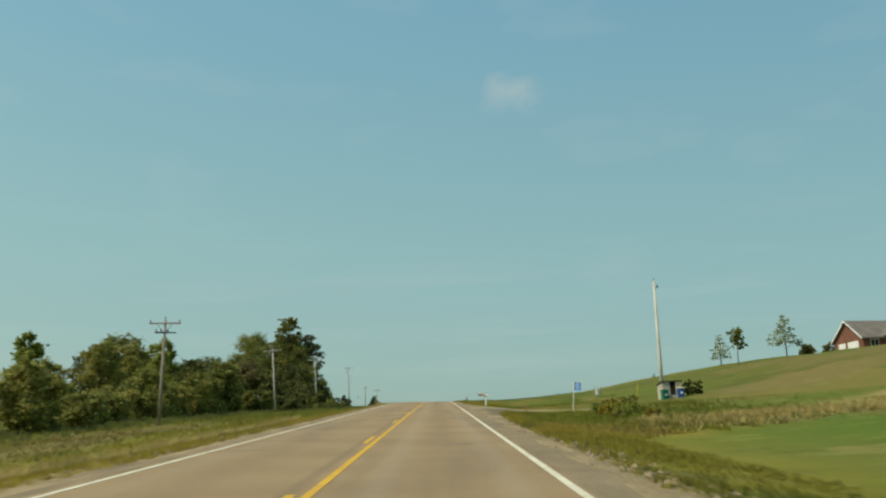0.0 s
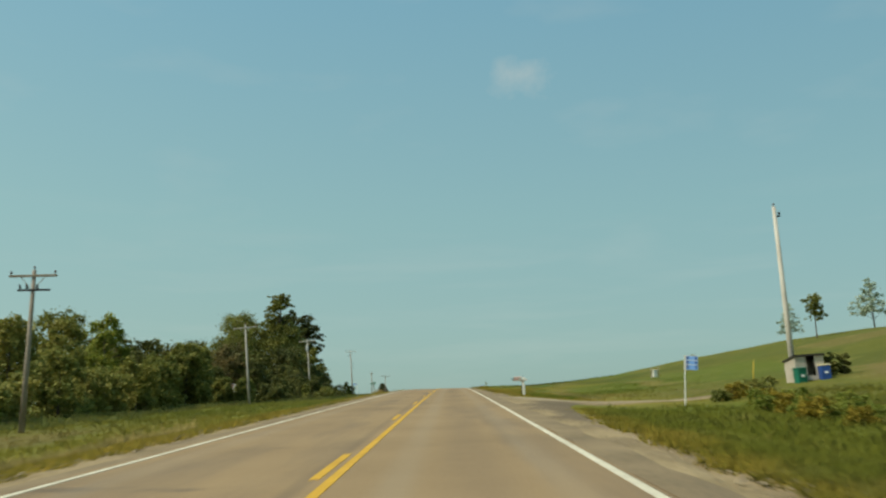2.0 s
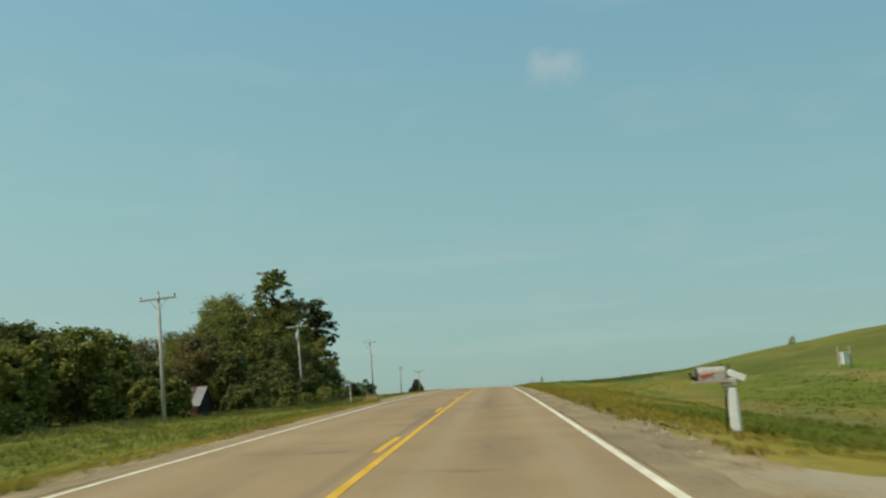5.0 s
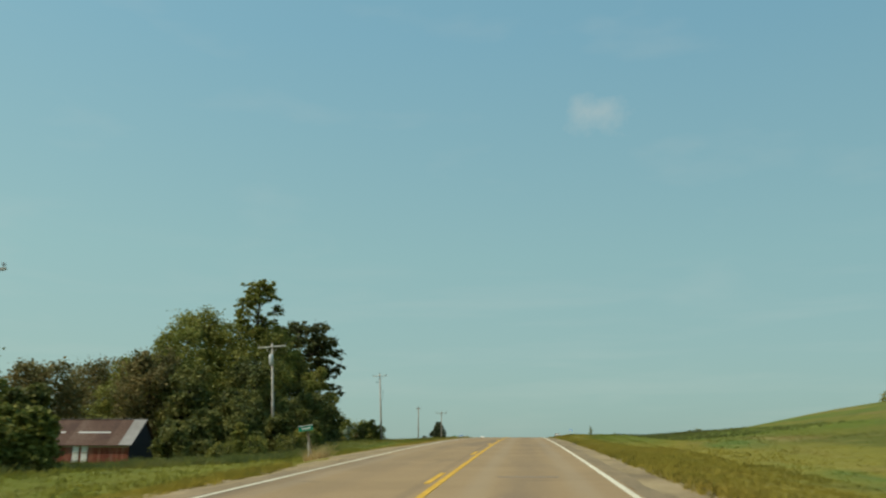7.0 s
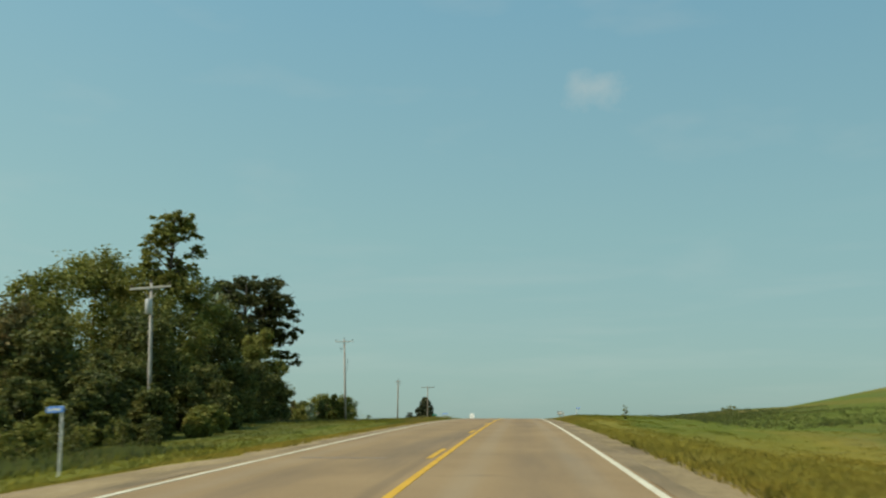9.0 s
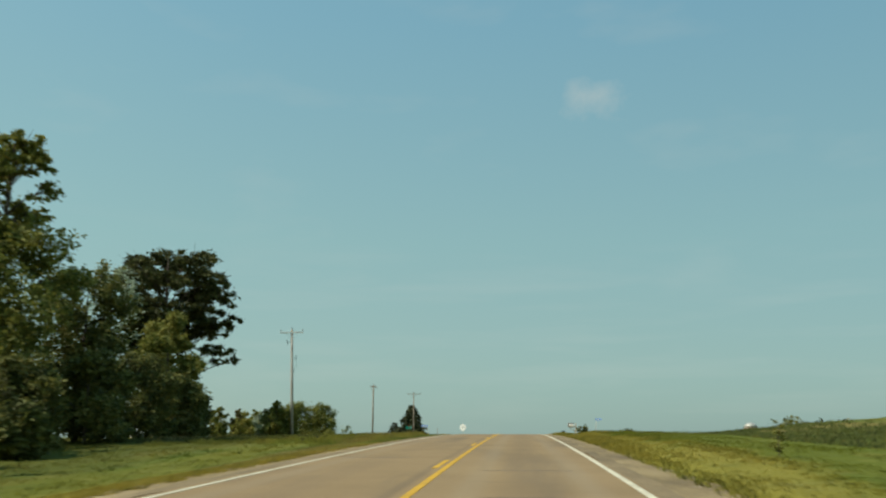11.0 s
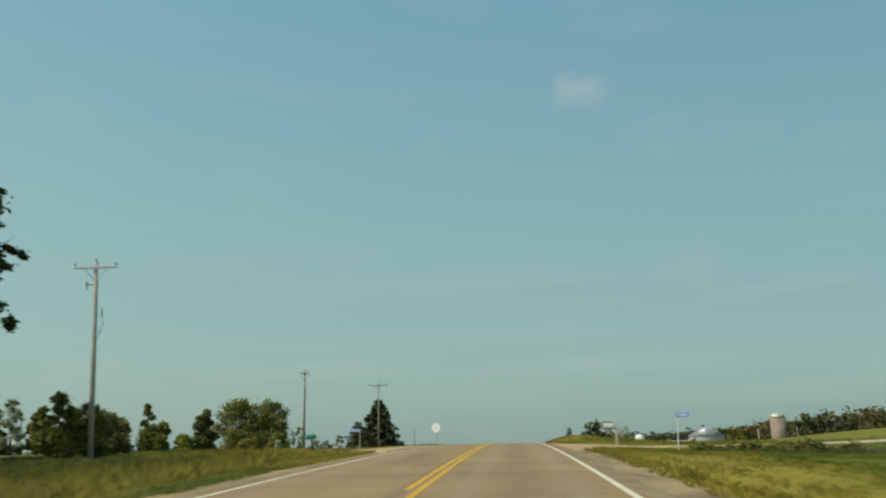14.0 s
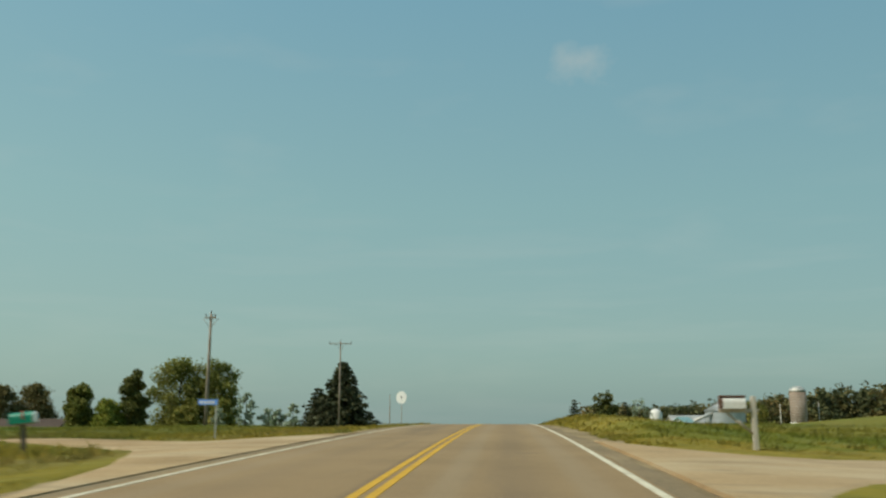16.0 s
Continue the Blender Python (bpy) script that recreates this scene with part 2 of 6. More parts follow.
LUSH, DEEP, HAY, BROWN, LIGHT = (0.122, 0.152, 0.019), (0.098, 0.108, 0.020), (0.345, 0.250, 0.085), (0.205, 0.152, 0.052), (0.255, 0.218, 0.036)
GROWTH_AND_SHADE = (
    (DEEP, 50, 24, 108, 55, 0, 0.45),
    # slope beside the drive: mown lush grass, a strip of hay, greener ground behind, mottled hilltop
    (LUSH, 26, 18, 29, 11, 0, 0.85), (HAY, 11.5, 2.2, 28.5, 1.2, 0, 0.6), (HAY, 24, 14, 48, 6.5, 0.6, 0.85), (BROWN, 13, 5, 42.5, 2.2, 0.8, 0.75), ((0.225, 0.172, 0.045), 31, 7, 80, 18, 0.35, 0.6), (LUSH, 20, 5, 58, 8, 0.3, 0.7),
    (BROWN, 34, 9, 86, 9, 0.5, 0.7), (DEEP, 33, 12, 98, 5, 0.4, 0.7), (BROWN, 48, 9, 106, 9, 0.5, 0.6), (BROWN, 46, 7, 126, 8, 0, 0.6), (LUSH, 9.5, 4.0, 58, 15, 0.06, 0.75), (LUSH, 7.6, 3.2, 25, 14, 0, 0.3), ((0.088, 0.150, 0.018), 27, 17, 29, 10, 0, 0.6),
    # verge and slope past the drive
    (LUSH, 7.6, 1.5, 96, 10, 0.02, 0.9), (BROWN, 10.6, 0.9, 100, 16, 0.05, 0.45), (LUSH, 15.5, 3.4, 114, 16, 0.1, 0.75), (HAY, 20.5, 1.3, 118, 9, 0.15, 0.4), (LUSH, 27, 6, 116, 18, 0.1, 0.7), (LIGHT, 13, 5, 133, 9, 0, 0.6), (DEEP, 21, 4.5, 142, 9, 0, 0.6), (HAY, 17, 1.6, 150, 5, 0, 0.35), (DEEP, 30, 7, 150, 9, 0.2, 0.6),
    (LUSH, 19, 9.5, 180, 24, 0.02, 0.9), (DEEP, 17, 7.5, 205, 20, 0, 0.8), (LUSH, 27, 14, 224, 8, 0, 0.7), (DEEP, 11, 2.6, 218, 5, 0, 0.6), (LUSH, 8.4, 2.4, 190, 40, 0, 0.85), (DEEP, 10, 2.0, 206, 14, 0, 0.4), (LIGHT, 5.2, 1.1, 190, 40, 0, 0.6), (HAY, 21, 4, 208, 3.0, 0, 0.6), (LUSH, 15, 10, 247, 6, 0, 0.75), (LIGHT, 30, 16, 262, 9, 0, 0.6), (LIGHT, 52, 26, 300, 36, 0, 0.5), (LUSH, 38, 12, 252, 4, 0, 0.5),
    (LIGHT, 7.0, 2.4, 128, 26, 0, 0.6), (LIGHT, 5.6, 1.4, 158, 20, 0, 0.6),
    # low side of the road
    (LIGHT, -6.0, 1.0, 100, 50, 0, 0.5), (LUSH, -9.6, 3.0, 100, 46, 0, 0.5), (LUSH, -16, 4.5, 122, 30, 0, 0.45), (DEEP, -12, 3, 172, 14, 0, 0.45),
    (LIGHT, -6.6, 1.5, 178, 44, 0, 0.5), (LUSH, -10.5, 2.4, 178, 40, 0, 0.5),
    (BROWN, -6.9, 0.7, 40, 22, 0, 0.85), (LIGHT, -9.6, 1.6, 60, 34, -0.02, 0.6), (BROWN, -17, 3.0, 58, 22, -0.06, 0.7), (DEEP, -23, 3.0, 104, 16, -0.1, 0.65),
    # DEEP at x -19 and -15, past y 190, paints in the trees' shade
    (DEEP, -15.5, 3.0, 144, 6, 0, 0.4), (DEEP, -19, 5.0, 198, 28, 0.03, 0.85), (BROWN, -7.5, 1.2, 192, 26, 0, 0.45), (DEEP, -15, 6, 218, 12, 0, 0.7), (BROWN, -24, 6, 232, 6, 0, 0.5),
)


def grass(name, tone, per="", leaf=0.0, bump=0.0, lea=1.0):
    """Meadow colours in long patches along the slope: green strips, straw, brownish seed heads."""
    def c(*rows):
        return [tuple(v * tone for v in row) for row in rows]
    m = material(name, c((0.166, 0.148, 0.020), (0.233, 0.190, 0.027), (0.296, 0.225, 0.036), (0.344, 0.239, 0.052)), (0.07, 0.6), 0.95, bump=bump, bump_scale=5.0, per=per, leaf=leaf, spread=(0.26, 0.74))
    s = next(k for k in m.node_tree.nodes if k.type == "BSDF_PRINCIPLED")
    s.inputs["Specular IOR Level"].default_value = 0.08
    n, l = m.node_tree.nodes, m.node_tree.links
    old = s.inputs["Base Color"].links[0].from_socket
    g, split, away, far, x = (n.new(k) for k in ("ShaderNodeNewGeometry", "ShaderNodeSeparateXYZ", "ShaderNodeMath", "ShaderNodeMapRange", "ShaderNodeMix"))
    away.operation, x.data_type = "ABSOLUTE", "RGBA"
    far.inputs["From Min"].default_value, far.inputs["From Max"].default_value, far.inputs["To Max"].default_value = 9.0, 15.5, 0.75
    x.inputs[7].default_value = (0.124 * tone * lea, 0.139 * tone * lea, 0.023 * tone * lea, 1)     # grazed pasture away from the verges
    l.new(g.outputs["Position"], split.inputs[0])
    l.new(split.outputs["X"], away.inputs[0])
    l.new(away.outputs[0], far.inputs[0])
    l.new(far.outputs[0], x.inputs[0])
    l.new(old, x.inputs[6])
    l.new(x.outputs[2], s.inputs["Base Color"])
    for scale, colour, low, high, amount, flat in ((0.06, (0.300, 0.235, 0.095), 0.56, 0.72, 0.45, (2.2, 0.55, 1)), (0.075, (0.195, 0.150, 0.055), 0.54, 0.68, 0.60, (2.6, 0.7, 0.6)),
                                                   (0.066, (0.085, 0.150, 0.030), 0.54, 0.66, 0.75, (2.4, 0.5, 1.3)), (0.21, (0.080, 0.105, 0.024), 0.56, 0.68, 0.75, (1.2, 0.6, 1))):
        blotches(m, scale, tuple(v * tone for v in colour), low, high, amount, flat)
    patches(m, tone, GROWTH_AND_SHADE)
    blotches(m, 0.9, tuple(v * tone for v in (0.120, 0.118, 0.028)), 0.50, 0.72, 0.55)
    blotches(m, 0.5, tuple(v * tone for v in (0.345, 0.300, 0.085)), 0.56, 0.74, 0.45)
    if leaf:
        soften(m, 0.86)
        t = next(k for k in m.node_tree.nodes if k.type == "BSDF_TRANSLUCENT")
        m.node_tree.links.new(s.inputs["Base Color"].links[0].from_socket, t.inputs["Color"])
    return m


grass_field = grass("grass_field", 0.86, bump=0.10, lea=0.94)
grass_blade = grass("grass_blade", 1.24, "island", 0.38)
green_weed = material("green_weed", [(0.066, 0.092, 0.018), (0.110, 0.138, 0.024), (0.175, 0.172, 0.036)], (0.2, 1.5), 0.85, per="island", leaf=0.3)
soften(green_weed, 0.85)
dark_weed = material("dark_weed", [(0.054, 0.066, 0.022), (0.096, 0.102, 0.034), (0.156, 0.132, 0.054)], (0.3, 1.5), 0.85, per="island", leaf=0.3)
asphalt = material("asphalt", [(0.226, 0.149, 0.069), (0.292, 0.192, 0.092), (0.342, 0.229, 0.110)], (0.35, 26.0), 0.9, bump=0.004, bump_scale=90.0, spread=(0.3, 0.7))
blotches(asphalt, 0.55, (0.150, 0.110, 0.070), 0.52, 0.72, 0.65, (1.0, 0.09, 1))
blotches(asphalt, 0.9, (0.090, 0.070, 0.050), 0.64, 0.72, 0.55, (0.35, 0.9, 1))


def lane_wear(m, bands):
    """Oil-darkened and polished bands along the lanes: (middle x, half width, strength, colour)."""
    n, l = m.node_tree.nodes, m.node_tree.links
    s = next(k for k in n if k.type == "BSDF_PRINCIPLED")
    g, split, t, p = n.new("ShaderNodeNewGeometry"), n.new("ShaderNodeSeparateXYZ"), n.new("ShaderNodeTexNoise"), n.new("ShaderNodeMapping")
    p.inputs["Scale"].default_value = (1.6, 0.10, 1)
    t.inputs["Scale"].default_value, t.inputs["Detail"].default_value = 1.3, 6.0
    l.new(g.outputs["Position"], split.inputs[0])
    l.new(g.outputs["Position"], p.inputs[0])
    l.new(p.outputs[0], t.inputs["Vector"])
    for mid, half, strength, colour in bands:
        old = s.inputs["Base Color"].links[0].from_socket
        a, b, r, f, x = (n.new(k) for k in ("ShaderNodeMath", "ShaderNodeMath", "ShaderNodeMapRange", "ShaderNodeMath", "ShaderNodeMix"))
        a.operation, b.operation, f.operation = "SUBTRACT", "ABSOLUTE", "MULTIPLY"
        a.inputs[1].default_value = mid
        r.interpolation_type = "SMOOTHSTEP"
        r.inputs["From Min"].default_value, r.inputs["From Max"].default_value = half, half * 0.15
        r.inputs["To Max"].default_value = strength * 2
        x.data_type = "RGBA"
        x.inputs[7].default_value = (*colour, 1)
        l.new(split.outputs["X"], a.inputs[0])
        l.new(a.outputs[0], b.inputs[0])
        l.new(b.outputs[0], r.inputs[0])
        l.new(r.outputs[0], f.inputs[0])
        l.new(t.outputs["Fac"], f.inputs[1])
        l.new(f.outputs[0], x.inputs[0])
        l.new(old, x.inputs[6])
        l.new(x.outputs[2], s.inputs["Base Color"])


lane_wear(asphalt, [(1.70, 0.60, 0.20, (0.120, 0.085, 0.055)), (-1.75, 0.55, 0.14, (0.130, 0.095, 0.062)), (-0.20, 0.16, 0.30, (0.115, 0.085, 0.056)), (0.85, 0.35, 0.25, (0.34, 0.265, 0.17)), (2.60, 0.35, 0.25, (0.34, 0.265, 0.17)), (-2.6, 0.35, 0.2, (0.33, 0.26, 0.17))])
tar_patch = material("tar_patch", [(0.161, 0.121, 0.082), (0.275, 0.205, 0.134)], (1.5, 14.0), 0.8)
shoulder_mat = material("shoulder", [(0.160, 0.114, 0.059), (0.240, 0.170, 0.089), (0.312, 0.222, 0.116)], (0.5, 14.0), 0.95, bump=0.01, bump_scale=40.0)
gravel_mat = material("gravel", [(0.192, 0.135, 0.064), (0.290, 0.206, 0.099), (0.400, 0.292, 0.148)], (0.4, 9.0), 0.95, bump=0.03, bump_scale=22.0)
blotches(gravel_mat, 0.8, (0.150, 0.105, 0.058), 0.50, 0.66, 0.7, (1.3, 0.4, 1))
blotches(gravel_mat, 2.6, (0.36, 0.28, 0.18), 0.60, 0.72, 0.5, (1, 0.6, 1))
patches(gravel_mat, 1.0, (((0.125, 0.088, 0.050), 5.6, 1.4, 66, 10, 0.06, 0.8), ((0.36, 0.29, 0.19), 9.0, 5.0, 80.5, 1.6, 0.0, 0.7), ((0.13, 0.095, 0.055), 5.4, 0.7, 52, 8, 0, 0.6)))
blotches(shoulder_mat, 0.7, (0.105, 0.080, 0.052), 0.50, 0.72, 0.35, (1.5, 0.25, 1))
drive_mat = material("drive_gravel", [(0.300, 0.191, 0.086), (0.390, 0.258, 0.123), (0.470, 0.322, 0.163)], (0.5, 15.0), 0.95, bump=0.02, bump_scale=25.0)
blotches(drive_mat, 0.35, (0.52, 0.41, 0.25), 0.48, 0.66, 0.6, (0.5, 1.2, 1))
patches(drive_mat, 1.0, (((0.50, 0.415, 0.290), 62, 53, 237, 9, 0.0, 0.85),))
blotches(drive_mat, 1.3, (0.22, 0.155, 0.085), 0.56, 0.70, 0.5, (0.5, 1.2, 1))
stone_mat = material("stone", [(0.200, 0.150, 0.085), (0.270, 0.205, 0.120), (0.340, 0.265, 0.165)], (0.8, 20.0), 0.9, per="island")
white_line = material("white_line", [(0.500, 0.437, 0.304), (0.740, 0.674, 0.496)], (1.2, 22.0), 0.8)
blotches(white_line, 3.0, (0.27, 0.22, 0.16), 0.60, 0.75, 0.7)
yellow_line = material("yellow_line", [(0.50, 0.27, 0.020), (0.66, 0.37, 0.030)], (1.2, 22.0), 0.8)
blotches(yellow_line, 3.0, (0.27, 0.20, 0.12), 0.60, 0.75, 0.7)
bark = material("bark", [(0.055, 0.042, 0.030), (0.10, 0.078, 0.055), (0.16, 0.13, 0.10)], (2.0, 14.0), 0.95, bump=0.03, bump_scale=12.0)
pole_wood = material("pole_wood", [(0.17, 0.135, 0.095), (0.25, 0.205, 0.15), (0.34, 0.285, 0.22)], (1.0, 16.0), 0.9, bump=0.006, bump_scale=30.0)
grey_pole = material("grey_pole_wood", [(0.27, 0.24, 0.20), (0.36, 0.325, 0.27), (0.45, 0.41, 0.35)], (1.0, 16.0), 0.9, bump=0.006, bump_scale=30.0)
pale_pole = material("pale_pole_wood", [(0.400, 0.360, 0.288), (0.496, 0.456, 0.376), (0.560, 0.528, 0.448)], (0.8, 12.0), 0.85, bump=0.005, bump_scale=25.0)
leaf_dark = material("leaf_dark", [(0.067, 0.079, 0.027), (0.134, 0.146, 0.035), (0.231, 0.213, 0.055)], (0.35, 1.6), 0.75, per="island", leaf=0.30)
leaf_oak = material("leaf_oak", [(0.042, 0.048, 0.018), (0.085, 0.092, 0.026), (0.150, 0.148, 0.044)], (0.35, 1.6), 0.75, per="island", leaf=0.22)
leaf_green = material("leaf_green", [(0.122, 0.144, 0.030), (0.217, 0.221, 0.046), (0.305, 0.282, 0.066)], (0.35, 1.6), 0.75, per="island", leaf=0.34)
leaf_olive = material("leaf_olive", [(0.163, 0.172, 0.037), (0.280, 0.271, 0.058), (0.361, 0.312, 0.079)], (0.3, 1.4), 0.78, per="island", leaf=0.34)
leaf_rust = material("leaf_rust", [(0.100, 0.101, 0.035), (0.186, 0.159, 0.057), (0.283, 0.213, 0.078)], (0.35, 1.4), 0.78, per="island", leaf=0.30)
leaf_bright = material("leaf_bright", [(0.156, 0.195, 0.028), (0.249, 0.280, 0.044), (0.383, 0.374, 0.068)], (0.4, 1.6), 0.75, per="island", leaf=0.38)
leaf_pale = material("leaf_pale", [(0.235, 0.300, 0.176), (0.370, 0.431, 0.288), (0.534, 0.587, 0.439)], (0.4, 1.6), 0.75, per="island", leaf=0.36)
needle = material("needle", [(0.035, 0.046, 0.021), (0.068, 0.076, 0.033), (0.115, 0.114, 0.052)], (0.5, 2.5), 0.8, per="island", leaf=0.12)
hay_blade = material("hay_blade", [(0.257, 0.203, 0.061), (0.432, 0.338, 0.101), (0.581, 0.446, 0.149)], (0.3, 1.6), 0.9, per="island", leaf=0.3)
soften(hay_blade, 0.8)
goldenrod = material("goldenrod", [(0.22, 0.17, 0.02), (0.36, 0.27, 0.03)], (1.0, 6.0), 0.8, per="island", leaf=0.3)
straw = material("straw", [(0.400, 0.287, 0.120), (0.600, 0.448, 0.200)], (1.0, 6.0), 0.85, per="island", leaf=0.3)
far_wood = material("far_wood", [(0.069, 0.082, 0.035), (0.116, 0.121, 0.046), (0.194, 0.16, 0.053), (0.264, 0.168, 0.06)], (0.03, 0.12), 0.85, per="island", leaf=0.25)
brick_red = material("brick_red", [(0.144, 0.061, 0.037), (0.194, 0.086, 0.053), (0.238, 0.115, 0.075)], (0.7, 12.0), 0.9, per="object")
roof_grey = material("roof_shingle", [(0.115, 0.095, 0.078), (0.155, 0.13, 0.105), (0.20, 0.17, 0.14)], (0.8, 10.0), 0.9)
white_paint = material("white_paint", [(0.66, 0.63, 0.56), (0.80, 0.78, 0.72)], (0.8, 14.0), 0.6)
# near-black colour of panels that stand for unlit rooms behind openings
dark_inside = material("dark_inside", [(0.012, 0.010, 0.009), (0.03, 0.025, 0.02)], (1.0, 8.0), 0.9)
red_board = material("barn_red", [(0.17, 0.045, 0.026), (0.25, 0.075, 0.042), (0.31, 0.125, 0.08)], (0.6, 7.0), 0.9, per="object")
blotches(red_board, 1.4, (0.30, 0.24, 0.18), 0.56, 0.72, 0.7, (1, 1, 0.3))
old_tin = material("weathered_tin", [(0.20, 0.18, 0.155), (0.30, 0.28, 0.25)], (0.8, 9.0), 0.65, metal=0.3)
rust_tin = material("rust_tin", [(0.073, 0.038, 0.025), (0.112, 0.059, 0.037), (0.152, 0.096, 0.065)], (0.5, 6.0), 0.75, metal=0.15, per="object")
bare_tin = material("bare_tin", [(0.40, 0.38, 0.33), (0.58, 0.56, 0.50)], (0.8, 9.0), 0.55, metal=0.4)
shaded_gable = material("shaded_gable_board", [(0.012, 0.016, 0.027), (0.022, 0.027, 0.043)], (0.8, 9.0), 0.7)
galv = material("galvanised", [(0.38, 0.40, 0.40), (0.50, 0.52, 0.52)], (0.6, 7.0), 0.5, metal=0.5)
concrete = material("silo_concrete", [(0.22, 0.165, 0.12), (0.28, 0.215, 0.16), (0.36, 0.285, 0.22)], (0.4, 5.0), 0.9, per="object")
green_plastic = material("green_plastic", [(0.006, 0.105, 0.062), (0.010, 0.150, 0.090)], (1.0, 9.0), 0.5)
blue_plastic = material("blue_plastic", [(0.018, 0.055, 0.20), (0.030, 0.085, 0.28)], (1.0, 9.0), 0.5)
cream_plastic = material("cream_plastic", [(0.62, 0.52, 0.28), (0.74, 0.65, 0.40)], (1.0, 9.0), 0.5)
pale_board = material("weathered_board", [(0.34, 0.29, 0.22), (0.44, 0.385, 0.30), (0.52, 0.47, 0.385)], (0.9, 11.0), 0.9, per="object")
tar_roof = material("tar_roof", [(0.022, 0.020, 0.018), (0.05, 0.045, 0.04)], (1.0, 9.0), 0.9)
sign_blue = material("sign_blue", [(0.145, 0.322, 0.775), (0.203, 0.406, 0.875)], (1.0, 8.0), 0.45)
light_blue = material("light_blue", [(0.20, 0.40, 0.80), (0.26, 0.46, 0.86)], (1.0, 8.0), 0.45)
deep_blue = material("deep_blue", [(0.035, 0.075, 0.30), (0.05, 0.10, 0.36)], (1.0, 8.0), 0.45)
sign_green = material("sign_green", [(0.010, 0.213, 0.126), (0.017, 0.280, 0.174)], (1.0, 8.0), 0.45)
sign_white = material("sign_white", [(0.68, 0.68, 0.64), (0.80, 0.80, 0.76)], (1.0, 8.0), 0.5)
sign_back = material("sign_back", [(0.60, 0.60, 0.56), (0.72, 0.72, 0.68)], (1.0, 8.0), 0.4, metal=0.3)
steel = material("post_steel", [(0.40, 0.39, 0.35), (0.52, 0.51, 0.47)], (1.0, 12.0), 0.5, metal=0.4)
mail_metal = material("mailbox_metal", [(0.306, 0.254, 0.200), (0.425, 0.369, 0.304), (0.510, 0.459, 0.392)], (2.0, 16.0), 0.6, metal=0.25)
blotches(mail_metal, 5.0, (0.22, 0.11, 0.055), 0.54, 0.68, 0.8)
flag_red = material("flag_red", [(0.50, 0.05, 0.025), (0.64, 0.085, 0.045)], (2.0, 12.0), 0.6)
black_metal = material("black_metal", [(0.012, 0.012, 0.012), (0.03, 0.03, 0.03)], (2.0, 12.0), 0.5)
grey_can = material("transformer_grey", [(0.40, 0.40, 0.38), (0.50, 0.50, 0.47)], (2.0, 10.0), 0.5)
glass_mat = material("porcelain", [(0.09, 0.06, 0.05), (0.16, 0.11, 0.09)], (2.0, 10.0), 0.25)
yellow_post = material("yellow_marker", [(0.527, 0.357, 0.045), (0.629, 0.442, 0.075)], (2.0, 10.0), 0.5)
teal_roof = material("teal_roof", [(0.30, 0.48, 0.44), (0.40, 0.58, 0.53)], (0.8, 8.0), 0.5)
brown_roof = material("brown_roof", [(0.065, 0.042, 0.029), (0.104, 0.072, 0.052)], (0.6, 6.0), 0.85)


# ---- shaping helpers ----
def part(name, bm, mat, parent=None, label=""):
    """Links a bmesh as one mesh object, under a thing or a part where parent is given."""
    me = bpy.data.meshes.new(name)
    bm.to_mesh(me)
    bm.free()
    me.materials.append(mat)
    ob = new(name, me)
    ob.parent = parent
    return tagged(ob, label)


def shared(name, me, parent, m):
    """One more piece on a mesh that alike pieces share."""
    ob = new(name, me)
    ob.parent, ob.matrix_local = parent, m
    return ob


def thing(name, m, label, category, group=""):
    ob = new(name)
    ob.matrix_world = m
    ob.empty_display_size = 0.2
    return tagged(ob, label, category, group)


def box(bm, x0, x1, y0, y1, z0, z1, bevel=0.0, m=None):
    r = bmesh.ops.create_cube(bm, size=1.0)
    vs = r["verts"]
    for v in vs:
        v.co = Vector(((x0 + x1) / 2 + v.co.x * (x1 - x0), (y0 + y1) / 2 + v.co.y * (y1 - y0), (z0 + z1) / 2 + v.co.z * (z1 - z0)))
    if bevel:
        es = list({e for v in vs for e in v.link_edges})
        vs = list({v for v in bmesh.ops.bevel(bm, geom=es, offset=bevel, segments=1, affect="EDGES")["verts"]} | {v for v in vs if v.is_valid})
    if m is not None:
        bmesh.ops.transform(bm, matrix=m, verts=[v for v in vs if v.is_valid])
    return bm


def boxes(*specs, bevel=0.0):
    bm = bmesh.new()
    for s in specs:
        box(bm, *s, bevel=bevel)
    return bm


def tube(bm, points, radii, sides=8, cap=True):
    """A tapered tube along points."""
    rings = []
    points = [Vector(p) for p in points]
    for i, p in enumerate(points):
        d = (points[min(i + 1, len(points) - 1)] - points[max(i - 1, 0)]).normalized()
        a = d.orthogonal().normalized() if abs(d.z) < 0.99 else Vector((1, 0, 0))
        c = d.cross(a).normalized()
        a = c.cross(d)
        rings.append([bm.verts.new(p + (a * math.cos(k * math.tau / sides) + c * math.sin(k * math.tau / sides)) * radii[i]) for k in range(sides)])
    for r, q in zip(rings, rings[1:]):
        for k in range(sides):
            bm.faces.new((r[k], r[(k + 1) % sides], q[(k + 1) % sides], q[k])).smooth = True
    if cap:
        bm.faces.new(rings[0][::-1])
        bm.faces.new(rings[-1])
    return bm


